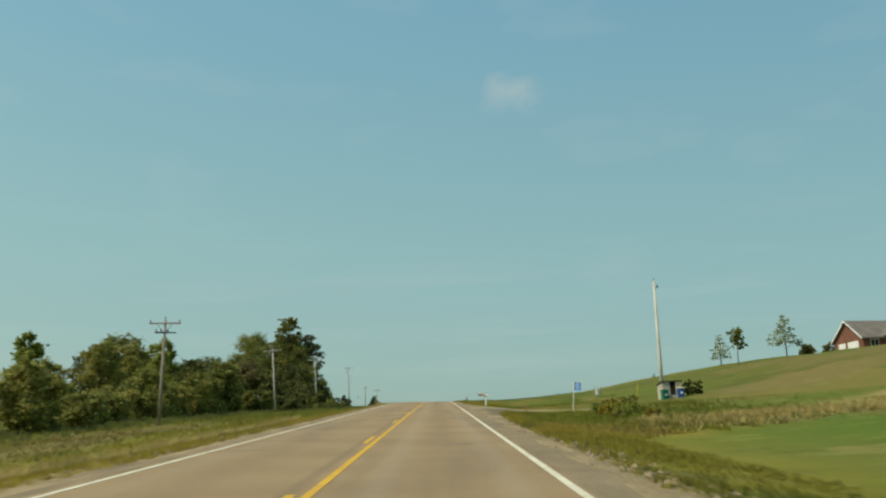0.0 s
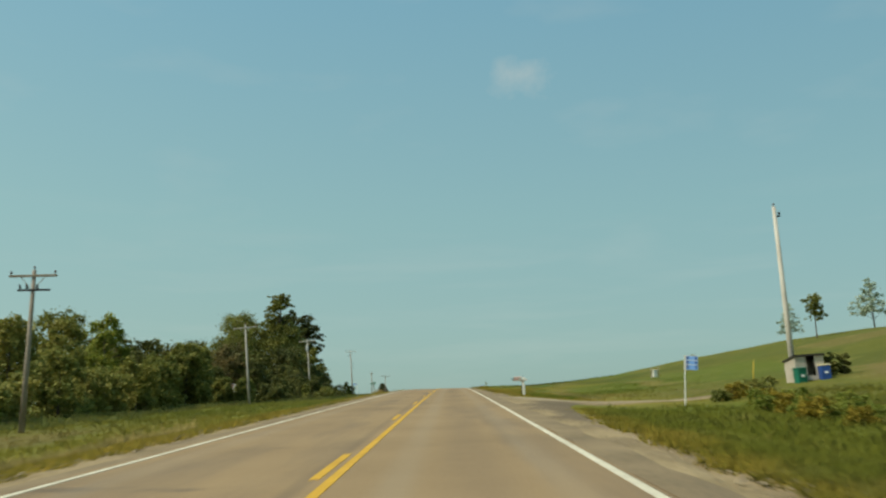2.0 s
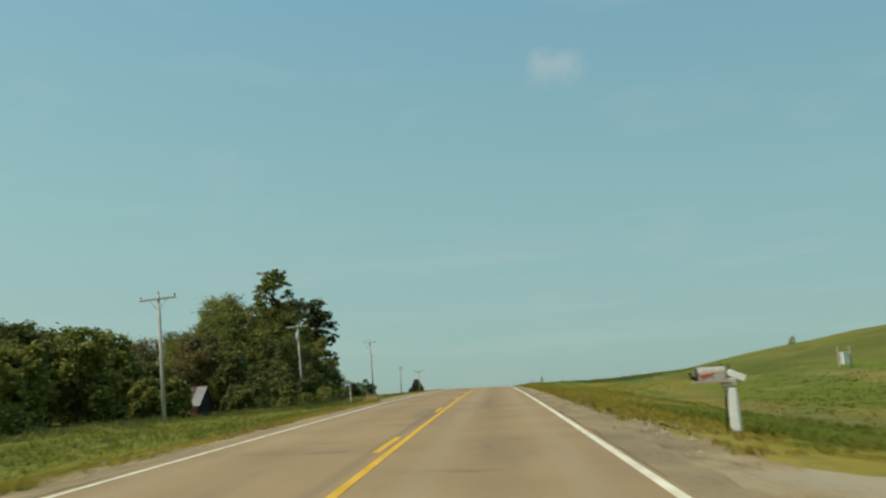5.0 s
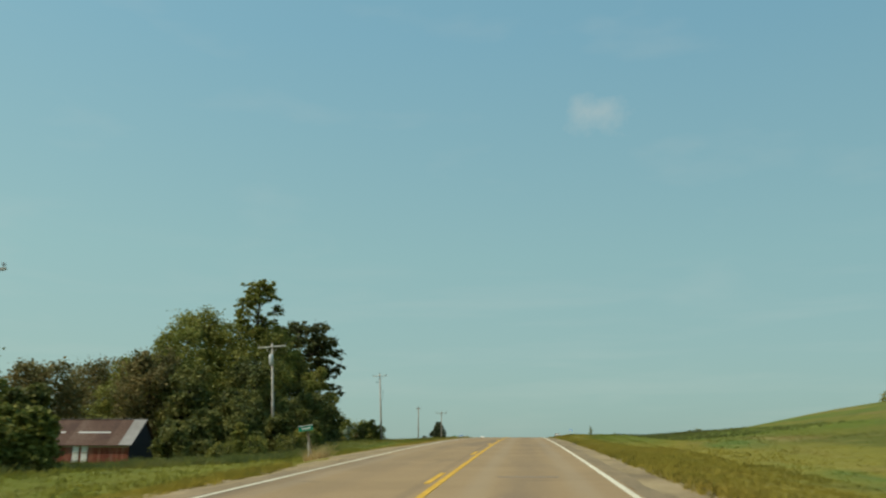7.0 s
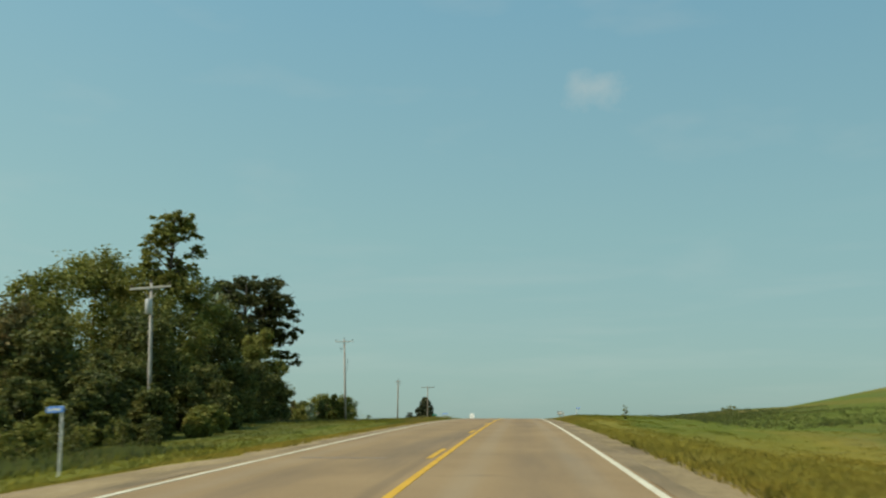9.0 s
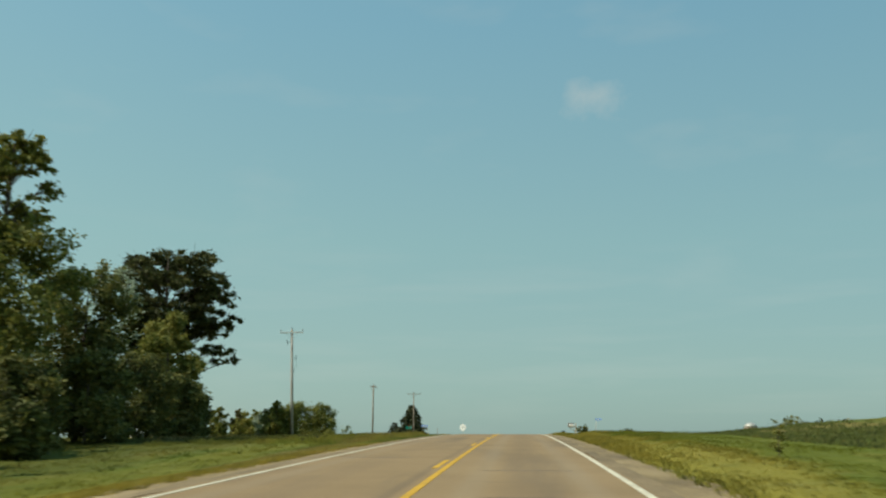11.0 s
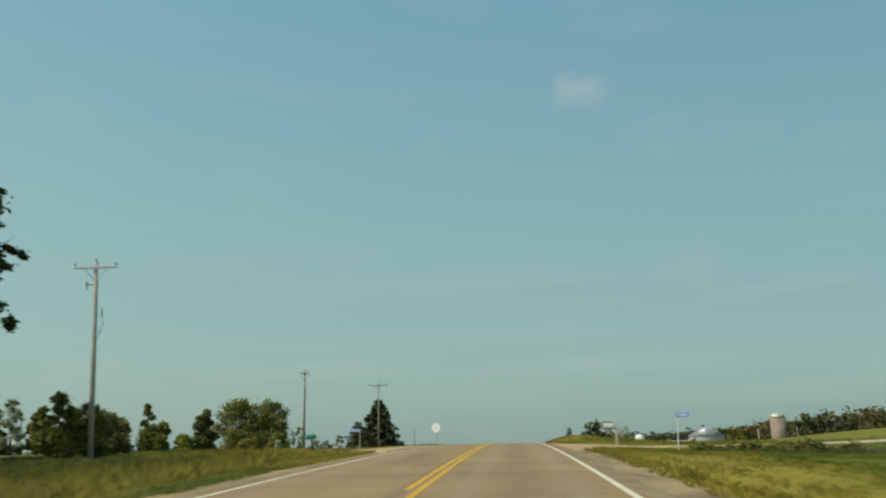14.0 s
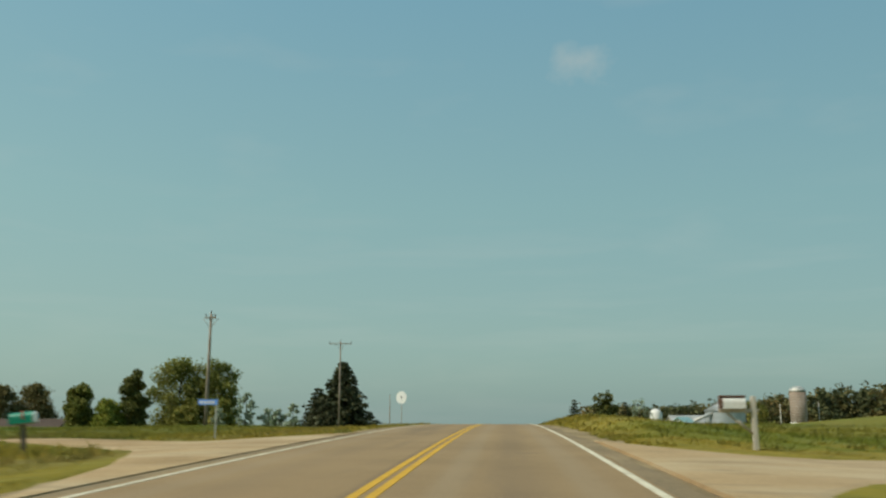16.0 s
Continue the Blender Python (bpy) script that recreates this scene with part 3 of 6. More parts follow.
def prism(bm, outline, depth, axis="x"):
    """Extrudes an outline of (a, z) pairs by depth along x (a is y) or along y (a is x)."""
    def at(d, a, z):
        return Vector((d, a, z)) if axis == "x" else Vector((a, d, z))
    n = len(outline)
    lo, hi = [[bm.verts.new(at(d, a, z)) for a, z in outline] for d in depth]
    bm.faces.new(lo)
    bm.faces.new(hi[::-1])
    for k in range(n):
        bm.faces.new((lo[k], hi[k], hi[(k + 1) % n], lo[(k + 1) % n]))
    bmesh.ops.recalc_face_normals(bm, faces=bm.faces)
    return bm


def quick_mesh(name, verts, faces_of, mat):
    """A mesh from an array of corners, in runs of faces_of corners a face."""
    me = bpy.data.meshes.new(name)
    v = np.asarray(verts, dtype=np.float32).reshape(-1, 3)
    n = len(v)
    me.vertices.add(n)
    me.vertices.foreach_set("co", v.ravel())
    me.loops.add(n)
    me.loops.foreach_set("vertex_index", np.arange(n, dtype=np.int32))
    me.polygons.add(n // faces_of)
    me.polygons.foreach_set("loop_start", np.arange(0, n, faces_of, dtype=np.int32))
    me.update(calc_edges=True)
    me.materials.append(mat)
    return me


# ---- lie of the land ----
SLOPE = math.tan(radians(INCLINE))


def road_z(y):
    """Height of the road's middle: a rounded climb that falls away past the crest."""
    y = np.asarray(y, dtype=float)
    s = np.clip(y, -20, 340) - 85
    z = s * SLOPE - (s ** 2 * 0.4519 + s ** 3 * 0.004292) * 1e-4
    start, end = SLOPE + 0.0022, SLOPE - 0.1068
    z = z + np.minimum(y + 20, 0) * start
    d = np.maximum(y - 340, 0)
    return z + (end + 0.006) * 60 * (1 - np.exp(-d / 60)) - 0.006 * d


def curve(v, xs, zs):
    return np.interp(v, xs, zs)


def lie(x, y):
    """Height of the ground over the road's middle."""
    x, y = np.asarray(x, dtype=float), np.asarray(y, dtype=float)
    hill = curve(y, (-400, 125, 165, 205, 225, 255, 290, 340, 420), (1, 1, 1.06, 0.97, 0.92, 0.60, 0.35, 0.2, 0.12))
    out = x - 22 * curve(y, (225, 275), (0, 1)) * curve(x, (14, 30), (0, 1))
    right = curve(out, (4.4, 5.6, 8.5, 13, 20, 30, 44, 58, 80, 120, 200, 500), (-0.04, -0.10, -0.36, -0.25, 0.3, 1.35, 4.1, 6.35, 7.0, 7.4, 7.4, 6))
    low = np.minimum(right, 0) * curve(y, (140, 190), (1, 0.35))
    bank = curve(y, (238, 256, 330, 380), (0, 1, 1, 0)) * curve(x, (4.6, 6.5, 9, 14), (0, 0.60, 0.45, 0))
    bank = bank + curve(y, (150, 172, 208, 222), (0, 1, 1, 0)) * curve(x, (4.8, 6.5, 10, 13), (0, 0.38, 0.34, 0))
    bank = bank + curve(y, (203, 213, 220, 227), (0, 1, 1, 0)) * curve(x, (12, 15.5, 24, 32), (0, 0.26, 0.26, 0))      # rise before the side road
    right = np.where(x > 14, np.where(right > 0, right * hill, low), low + np.maximum(right, 0)) + bank
    right = right + curve(y, (246, 275, 310, 345, 390), (0, 0.6, 1, 1, 0)) * curve(x, (26, 34, 46, 60, 80, 140), (0, 0.5, 1.4, 2.0, 2.2, 1.5))      # swell behind the side road
    left = curve(-x, (4.2, 5.4, 8.5, 13, 20, 30, 60, 200), (-0.04, -0.15, -0.75, -0.95, -1.1, -1.3, -1.6, -3))
    left = left * curve(y, (-400, 170, 205, 400), (1, 1, 0.25, 0.35))
    left = left - 0.55 * np.exp(-((x + 25) / 6) ** 2 - ((y - 149) / 10) ** 2)
    left = left - 1.15 * np.exp(-((x + 34) / 9) ** 2 - ((y - 168) / 9) ** 2)      # hollow before the old barn
    return np.where(x > 0, right, left)


def ground_z(x, y):
    x, y = np.asarray(x, dtype=float), np.asarray(y, dtype=float)
    off = np.clip((np.abs(x) - 6) / 8, 0, 1)
    w = 0.10 * np.sin(x * 0.31 + np.sin(y * 0.17)) * np.sin(y * 0.23 + 1.3) + 0.22 * np.sin(x * 0.057 + 0.8) * np.sin(y * 0.043 + x * 0.02)
    return road_z(y) + lie(x, y) + w * off


def on(x, y, turn=0.0, lean=(0.0, 0.0), sink=0.0):
    return pose(x, y, float(ground_z(x, y)) - sink, lean[0], lean[1], turn)


def tall(x, y, z):
    """Height over the ground of a point given in the road's own leaning frame."""
    return z + (y - 85) * SLOPE - float(ground_z(x, y))


def sheet(name, xs, ys, height, mat, label, category):
    """A sheet over a grid of x and y lines."""
    X, Y = np.meshgrid(xs, ys)
    Z = height(X, Y)
    co = np.stack([X, Y, Z], -1).reshape(-1, 3)
    nx, ny = len(xs), len(ys)
    i = (np.arange(ny - 1)[:, None] * nx + np.arange(nx - 1)[None]).ravel()
    faces = np.stack([i, i + 1, i + 1 + nx, i + nx], -1)
    me = bpy.data.meshes.new(name)
    me.from_pydata(co.tolist(), [], faces.tolist())
    me.polygons.foreach_set("use_smooth", [True] * len(me.polygons))
    me.materials.append(mat)
    return tagged(new(name, me), label, category, kind="structure")


def lines(*runs):
    return np.unique(np.concatenate([np.arange(a, b, s) for a, b, s in runs]))


def ribbon(name, path, mat, label, category, lift, thick, across=6, kind="structure"):
    """A band laid on the ground, with its two edges given as runs of (left point, right point)."""
    bm = bmesh.new()
    rows = []
    for (ax, ay), (bx, by) in path:
        top = []
        for k in range(across + 1):
            f = k / across
            x, y = ax + (bx - ax) * f, ay + (by - ay) * f
            top.append(bm.verts.new((x, y, float(ground_z(x, y)) + (lift if 0 < k < across else lift - 0.13))))
        rows.append(top)
    for r, q in zip(rows, rows[1:]):
        for k in range(across):
            bm.faces.new((r[k], r[k + 1], q[k + 1], q[k])).smooth = True
    bmesh.ops.recalc_face_normals(bm, faces=bm.faces)
    bmesh.ops.extrude_face_region(bm, geom=list(bm.faces))
    for v in [v for row in rows for v in row]:
        v.co.z -= thick
    for f in bm.faces:
        f.smooth = False
    bmesh.ops.recalc_face_normals(bm, faces=bm.faces)
    return tagged(part(name, bm, mat), label, category, kind=kind)


# ---- ground and road ----
xs = lines((-4500, -400, 300), (-400, -80, 20), (-80, -24, 4), (-24, -6, 1), (-6, -4, 0.2), (-4, 4.1, 2), (4.2, 6, 0.2), (6, 24, 1), (24, 90, 3), (90, 400, 20), (400, 4501, 300))
ys = lines((-600, -40, 40), (-40, 420, 3), (420, 800, 15), (800, 4700, 150))
sheet("ground", xs, ys, lambda x, y: ground_z(x, y) - 0.15 * np.clip((5.2 - np.abs(x)) / 0.4, 0, 1), grass_field, "rolling green and straw-coloured grassland beside a country road", "ground")


def strip(name, x0, x1, y0, y1, mat, label, category, z0, z1, step=4.0, parent=None, wobble=0.0, z_edge=None):
    """A long solid strip along the road between two x lines."""
    bm = bmesh.new()
    n = max(1, int(round((y1 - y0) / step)))
    prev = None
    for i in range(n + 1):
        y = y0 + (y1 - y0) * i / n
        z = float(road_z(y))
        a = x0 + wobble * noise.noise((y * 0.4, 3.1, x0)) + 0.5 * wobble * noise.noise((y * 1.7, 7.7, x0))
        b = x1 + wobble * noise.noise((y * 0.4, 9.1, x1)) + 0.5 * wobble * noise.noise((y * 1.7, 1.7, x1))
        za, zb = (z1, z1) if z_edge is None else z_edge
        row = [bm.verts.new(p) for p in ((a, y, z + z0), (a, y, z + za), (b, y, z + zb), (b, y, z + z0))]
        if prev:
            for k in range(4):
                bm.faces.new((prev[k], prev[(k + 1) % 4], row[(k + 1) % 4], row[k])).smooth = False
        else:
            bm.faces.new(row)
        prev = row
    bm.faces.new(prev[::-1])
    bmesh.ops.recalc_face_normals(bm, faces=bm.faces)
    ob = part(name, bm, mat, parent)
    return tagged(ob, label, category, kind="structure") if parent is None else tagged(ob, label)


road = strip("road", -3.42, 3.40, -40, 420, asphalt, "two-lane tan asphalt country road with faded wheel tracks and dark stains", "road", -0.12, 0.012)
strip("pavement", 3.40, 4.0, -40, 97, shoulder_mat, "narrow grey paved shoulder along the traffic lane", "shoulder", -0.2, 0.0, 1.0, wobble=0.16, z_edge=(0.006, -0.012))
strip("pavement", 3.40, 3.80, 97, 420, shoulder_mat, "narrow grey paved shoulder along the traffic lane", "shoulder", -0.2, 0.0, 1.0, wobble=0.10, z_edge=(0.006, -0.010))
strip("pavement", -3.80, -3.42, -40, 420, shoulder_mat, "narrow grey gravelly shoulder beside the oncoming lane", "shoulder", -0.2, 0.0, 1.0, wobble=0.12, z_edge=(-0.010, 0.006))
strip("verge", 3.45, 5.05, -40, 97, gravel_mat, "loose tan gravel edge of the road shoulder", "gravel edge", -0.4, 0.0, 0.8, wobble=0.5, z_edge=(-0.022, -0.10))
strip("verge", 3.35, 4.75, 97, 420, gravel_mat, "loose tan gravel edge of the road shoulder", "gravel edge", -0.4, 0.0, 0.8, wobble=0.3, z_edge=(-0.018, -0.07))
strip("verge", -4.75, -3.35, -40, 420, gravel_mat, "loose tan gravel edge beside the oncoming lane", "gravel edge", -0.4, 0.0, 0.8, wobble=0.4, z_edge=(-0.09, -0.022))
strip("edge_line", 3.23, 3.34, -40, 420, white_line, "worn white edge line", "road marking", 0.0, 0.017, parent=road)
strip("edge_line", -3.285, -3.185, -40, 420, white_line, "worn white edge line", "road marking", 0.0, 0.017, parent=road)
strip("centre_line", 0.025, 0.145, -40, 420, yellow_line, "solid yellow no-passing line", "road marking", 0.0, 0.017, parent=road)
strip("centre_line", -0.185, -0.065, 204, 420, yellow_line, "second solid yellow line", "road marking", 0.0, 0.017, parent=road)
for k in range(-5, 13):
    y = 33.6 + 13.5 * k
    strip("centre_dash", -0.185, -0.065, y - 1.6, y + 1.6, yellow_line, "yellow passing dash", "road marking", 0.0, 0.017, parent=road)

for y, x0, x1, w in ((208.3, -3.4, 3.5, 0.07), (166.4, 0.9, 2.6, 0.10), (114.9, 1.1, 2.3, 0.30), (171.4, -2.9, -1.2, 0.16), (187.6, 1.0, 2.2, 0.22), (186.2, -3.0, -1.2, 0.35), (86.5, -1.4, -0.6, 0.30), (140.0, -2.7, -1.0, 0.3)):
    strip("tar_patch", x0, x1, y - w / 2, y + w / 2, tar_patch, "dark tar repair", "road repair", 0.0, 0.0145, 0.1, parent=road, wobble=0.12)

# gravel side roads: (x, nearer edge, farther edge)
APRON = ((3.65, 34, 92), (4.5, 43, 88), (5.0, 55, 86.5), (5.5, 61.5, 84.5), (6.0, 67, 83.5), (6.8, 71.5, 82.5), (8.6, 74, 82))
DRIVE = ((4.3, 66, 84.5), (6, 70.5, 83.4), (8, 73.4, 82.4), (9.5, 75, 82), (13, 77.4, 81.7), (17, 79.5, 82.2))
MOUTH = ((4.4, 60, 85), (6, 66.5, 84), (9.5, 71.5, 82.5), (12.5, 75, 82))
PULL_IN = ((-8.2, 131.5, 134.5), (-7.2, 130, 135), (-6.2, 128.5, 137.5), (-5.0, 125.5, 141), (-3.65, 119, 147))
TRODDEN = ((-9.0, 128, 135), (-6.4, 125.5, 138), (-4.9, 121, 142), (-3.65, 116, 148))
EAST_ROAD = ((4.0, 223, 245), (4.4, 225, 243), (5.2, 227.4, 240), (6.4, 229.8, 237.6), (8, 231.2, 237.1), (10.4, 232.4, 237.2), (14, 233.3, 237.6), (40, 234.5, 239), (90, 236, 241.5), (260, 241, 247))
WEST_ROAD = ((-24, 247.5, 250.5), (-13, 244, 248), (-11.4, 242.8, 247.4), (-9.5, 241.3, 246.8), (-8.0, 239.6, 246.5), (-6.1, 234, 247.5), (-4.9, 230, 249), (-3.75, 223, 253))


def laid(name, edges, mat, label, category, lift):
    e = np.array(edges, float)
    run = np.unique(np.concatenate([e[:, 0]] + [np.arange(p, q, 2.0 if q < 45 else 6.0) for p, q in zip(e[:-1, 0], e[1:, 0])]))
    ribbon(name, [((x, float(np.interp(x, e[:, 0], e[:, 1]))), (x, float(np.interp(x, e[:, 0], e[:, 2])))) for x in run.tolist()], mat, label, category, lift, 0.15, 8)


laid("drive_apron", APRON, gravel_mat, "trodden brown dirt and gravel beside the road", "gravel drive", 0.020)
laid("drive", DRIVE, gravel_mat, "grey-brown gravel farm drive that meets the road", "gravel drive", 0.024)
laid("drive_apron", PULL_IN, gravel_mat, "short gravel pull-in by the roadside trees", "gravel drive", 0.030)
laid("side_road", EAST_ROAD, drive_mat, "pale gravel side road that leads off level between fields", "gravel road", 0.026)
laid("side_road", WEST_ROAD, drive_mat, "wide pale gravel mouth of a side road", "gravel road", 0.026)


# ---- plants ----
def leaves(centres, sizes, seed, flat=0.35):
    """Small bent cards, one a leaf spray, turned every way."""
    r = np.random.default_rng(seed)
    n = len(centres)
    a = r.normal(size=(n, 3))
    a[:, 2] *= flat
    a /= np.linalg.norm(a, axis=1)[:, None]
    up = r.normal(size=(n, 3)) + np.array([0, 0, 0.6])
    b = np.cross(up, a)
    b /= np.linalg.norm(b, axis=1)[:, None] + 1e-6
    s = np.asarray(sizes)[:, None]
    w = s * r.uniform(0.35, 0.6, (n, 1))
    dip = np.cross(a, b) * s * 0.25
    return np.stack([centres - a * s, centres - b * w + dip, centres + a * s, centres + b * w + dip], 1)


def crown_points(lobes, count, seed, clump=0.24, bunch=16):
    """Points in clumps on the outside of several lobes (x, y, z, radius, height radius)."""
    r = np.random.default_rng(seed)
    L = np.array(lobes, dtype=float)
    share = L[:, 3] ** 2
    share = np.maximum(8, count * share / share.sum()).astype(int)
    out = []
    for (cx, cy, cz, rr, rz), k in zip(L, share):
        m = max(8, k // bunch)
        d = r.normal(size=(m, 3))
        d[:, 2] += 0.25
        d /= np.linalg.norm(d, axis=1)[:, None]
        c = d * r.uniform(0.40, 1.0, (m, 1))
        p = c[r.integers(0, m, k)] + r.normal(size=(k, 3)) * clump * r.uniform(0.3, 1, (k, 1))
        out.append(p * np.array([rr, rr, rz]) + np.array([cx, cy, cz]))
    return np.concatenate(out)


def random_lobes(h, radius, base, seed, count=11):
    """Lobes of a crown from base * h up to h, widest below the middle."""
    r = np.random.default_rng(seed)
    out = []
    for k in range(count):
        f = (k + 0.5) / count
        z = h * (base + (0.97 - base) * f)
        wide = radius * math.sin(math.pi * min(0.96, 0.22 + 0.70 * f)) ** 0.8
        ang, off = k * 2.4 + r.uniform(0, 1.2), wide * r.uniform(0.35, 0.68)
        size = radius * r.uniform(0.40, 0.56) * (1.0 - 0.30 * f)
        out.append((off * math.cos(ang), off * math.sin(ang), min(z, h - size * 0.78), size, size * r.uniform(0.75, 1.0)))
    return out


def limbs(h, lobes, girth, seed):
    """Trunk with limbs that reach into the lobes."""
    r = random.Random(seed)
    bm = bmesh.new()
    top = max(z for _, _, z, _, _ in lobes)
    lean = (r.uniform(-0.03, 0.03) * h, r.uniform(-0.03, 0.03) * h)
    spine = [(lean[0] * f * f, lean[1] * f * f, top * f - 0.25 * (f == 0)) for f in (0, 0.04, 0.25, 0.5, 0.75, 1)]
    tube(bm, spine, [girth * 1.5, girth * 1.1, girth * 0.9, girth * 0.65, girth * 0.38, girth * 0.1], 7)
    for x, y, z, rr, _ in lobes:
        f = max(0.16, min(0.85, (z - math.hypot(x, y) * 0.8) / top))
        s = Vector((lean[0] * f * f, lean[1] * f * f, top * f))
        t = Vector((x, y, z))
        mid = s.lerp(t, 0.5) + Vector((r.uniform(-0.2, 0.2), r.uniform(-0.2, 0.2), 0.12 * (t - s).length))
        tube(bm, [s, mid, t], [girth * 0.42 * (1 - f * 0.6), girth * 0.26 * (1 - f * 0.6), girth * 0.08], 5)
        for _ in range(3):
            q = t + Vector((r.uniform(-1, 1), r.uniform(-1, 1), r.uniform(-0.3, 1))) * rr * 0.9
            tube(bm, [mid.lerp(t, 0.6), q], [girth * 0.12, girth * 0.03], 4, cap=False)
    return bm


def tree(name, x, y, h, radius, mat, label, category="tree", seed=1, base=0.22, count=2600, leaf=0.30, lobes=None, girth=None, group="", n_lobes=11, clump=0.25, bunch=24):
    """A broad-leaved tree or bush: trunk with limbs and a ragged crown of leaf sprays."""
    lobes = lobes or random_lobes(h, radius, base, seed, n_lobes)
    t = thing(name, on(x, y), label, category, group)
    part("trunk", limbs(h, lobes, girth or 0.016 * h + 0.02, seed), bark, t)
    p = crown_points(lobes, int(count * 3.1), seed, clump, bunch)
    s = np.random.default_rng(seed + 5).uniform(0.5, 1.15, len(p)) * leaf * 0.82
    c = new("crown", quick_mesh("crown", leaves(p, s, seed), 4, mat))
    c.parent = t
    return t


def conifer(name, x, y, h, radius, label, seed=1, tiers=16, mat=None, bare=0.06, group=""):
    """A spruce: tapering tiers of drooping boughs."""
    r = np.random.default_rng(seed)
    t = thing(name, on(x, y), label, "conifer", group)
    bm = bmesh.new()
    tube(bm, [(0, 0, -0.2), (0, 0, h * 0.5), (0, 0, h * 0.98)], [0.022 * h, 0.012 * h, 0.002 * h], 7)
    pts = []
    for k in range(tiers):
        f = k / tiers
        z, reach = h * (bare + (1 - bare) * f), radius * (1 - f) ** 0.85 * r.uniform(0.85, 1.1) + 0.12
        arms = int(8 + 8 * (1 - f))
        for a in range(arms):
            ang, ln = a * math.tau / arms + r.uniform(-0.3, 0.3), reach * r.uniform(0.72, 1.12)
            tip = (math.cos(ang) * ln, math.sin(ang) * ln, z - ln * 0.22)
            tube(bm, [(0, 0, z), tip], [0.004 * h * (1 - f) + 0.01, 0.004], 4, cap=False)
            m = int(16 + 34 * (1 - f))
            u = r.uniform(0.15, 1.02, m)
            side = r.normal(size=m) * 0.16 * ln * (1.25 - u)
            pts.append(np.stack([math.cos(ang) * ln * u - math.sin(ang) * side, math.sin(ang) * ln * u + math.cos(ang) * side, z - ln * 0.22 * u ** 1.3 + r.normal(size=m) * 0.03 * h / 6], -1))
    part("trunk", bm, bark, t)
    p = np.concatenate(pts)
    c = new("crown", quick_mesh("crown", leaves(p, r.uniform(0.6, 1.2, len(p)) * 0.040 * h, seed, 0.6), 4, mat or needle))
    c.parent = t
    return t


def tiers(h, r, base, seed):
    """Lobes of an open-grown pine: a few flat tiers that narrow upwards round a clear trunk."""
    q = random.Random(seed)
    out = []
    for k in range(7):
        f = k / 6
        for j in range(3 if k < 6 else 1):
            a, off = j * 2.1 + k * 1.3 + q.uniform(-0.4, 0.4), r * (1 - f) ** 0.8 * q.uniform(0.45, 0.75)
            size = r * (0.42 - 0.22 * f) * q.uniform(0.8, 1.2)
            out.append((off * math.cos(a), off * math.sin(a), h * (base + (0.96 - base) * f), size, size * 0.5))
    return out


def pads(h, low, reach, seed, count, size):
    """Lobes of an old crown: flat foliage pads round a spreading frame, with gaps between them."""
    r = random.Random(seed)
    out = []
    for k in range(count):
        f = ((k * 0.618) % 1.0)
        z = low + (h - low - size * 0.5) * f
        wide = reach * (1 - abs(f - 0.58) ** 2.2 * 3.4) if f > 0.58 else reach * (0.62 + 0.66 * f)
        a, q = r.uniform(0, math.tau), math.sqrt(r.uniform(0.12, 1.0))
        s = size * r.uniform(0.75, 1.25)
        out.append((max(0.1, wide - s * 0.5) * q * math.cos(a), max(0.1, wide - s * 0.5) * q * math.sin(a), z, s, s * r.uniform(0.45, 0.62)))
    return out


# tree belt on the low side of the road
BELT = "trees of the roadside belt"
R = random.Random(11)
k = 0
for y in np.arange(46, 127, 5.0):
    k += 1
    x, h = -27 - R.uniform(0, 4.5), R.uniform(3.4, 5.4) * (0.80 if 78 < y < 99 else 1.0)
    tree("bush", x, y + R.uniform(-1, 1), h, R.uniform(2.4, 3.2), R.choice((leaf_olive, leaf_olive, leaf_green)), "olive-green roadside bush with a yellowish cast", "bush", 100 + k, 0.06, 1700, 0.24, group="bushes at the belt's edge", n_lobes=8)
for x, y, h, r, mat, sd in ((-39, 80, 8.6, 3.2, leaf_green, 1), (-37, 92, 8.8, 2.0, leaf_bright, 2), (-40, 101, 6.4, 3.6, leaf_olive, 3), (-37, 110, 8.6, 3.0, leaf_olive, 4),
                            (-36.5, 119, 9.4, 3.2, leaf_olive, 5), (-35.7, 127.6, 10.2, 3.0, leaf_bright, 6), (-33, 134, 7.6, 3.4, leaf_dark, 7), (-42, 120, 8.6, 3.8, leaf_dark, 8),
                            (-46, 90, 8.6, 3.6, leaf_green, 9), (-50, 70, 9.0, 4.0, leaf_green, 10), (-44, 62, 8.0, 3.6, leaf_olive, 11), (-36, 66, 6.4, 3.0, leaf_green, 12)):
    tree("tree", x, y, h, r, mat, "mid-height broad-leaved tree in a roadside belt", "tree", 200 + sd, 0.2, 2400, 0.27, group=BELT)
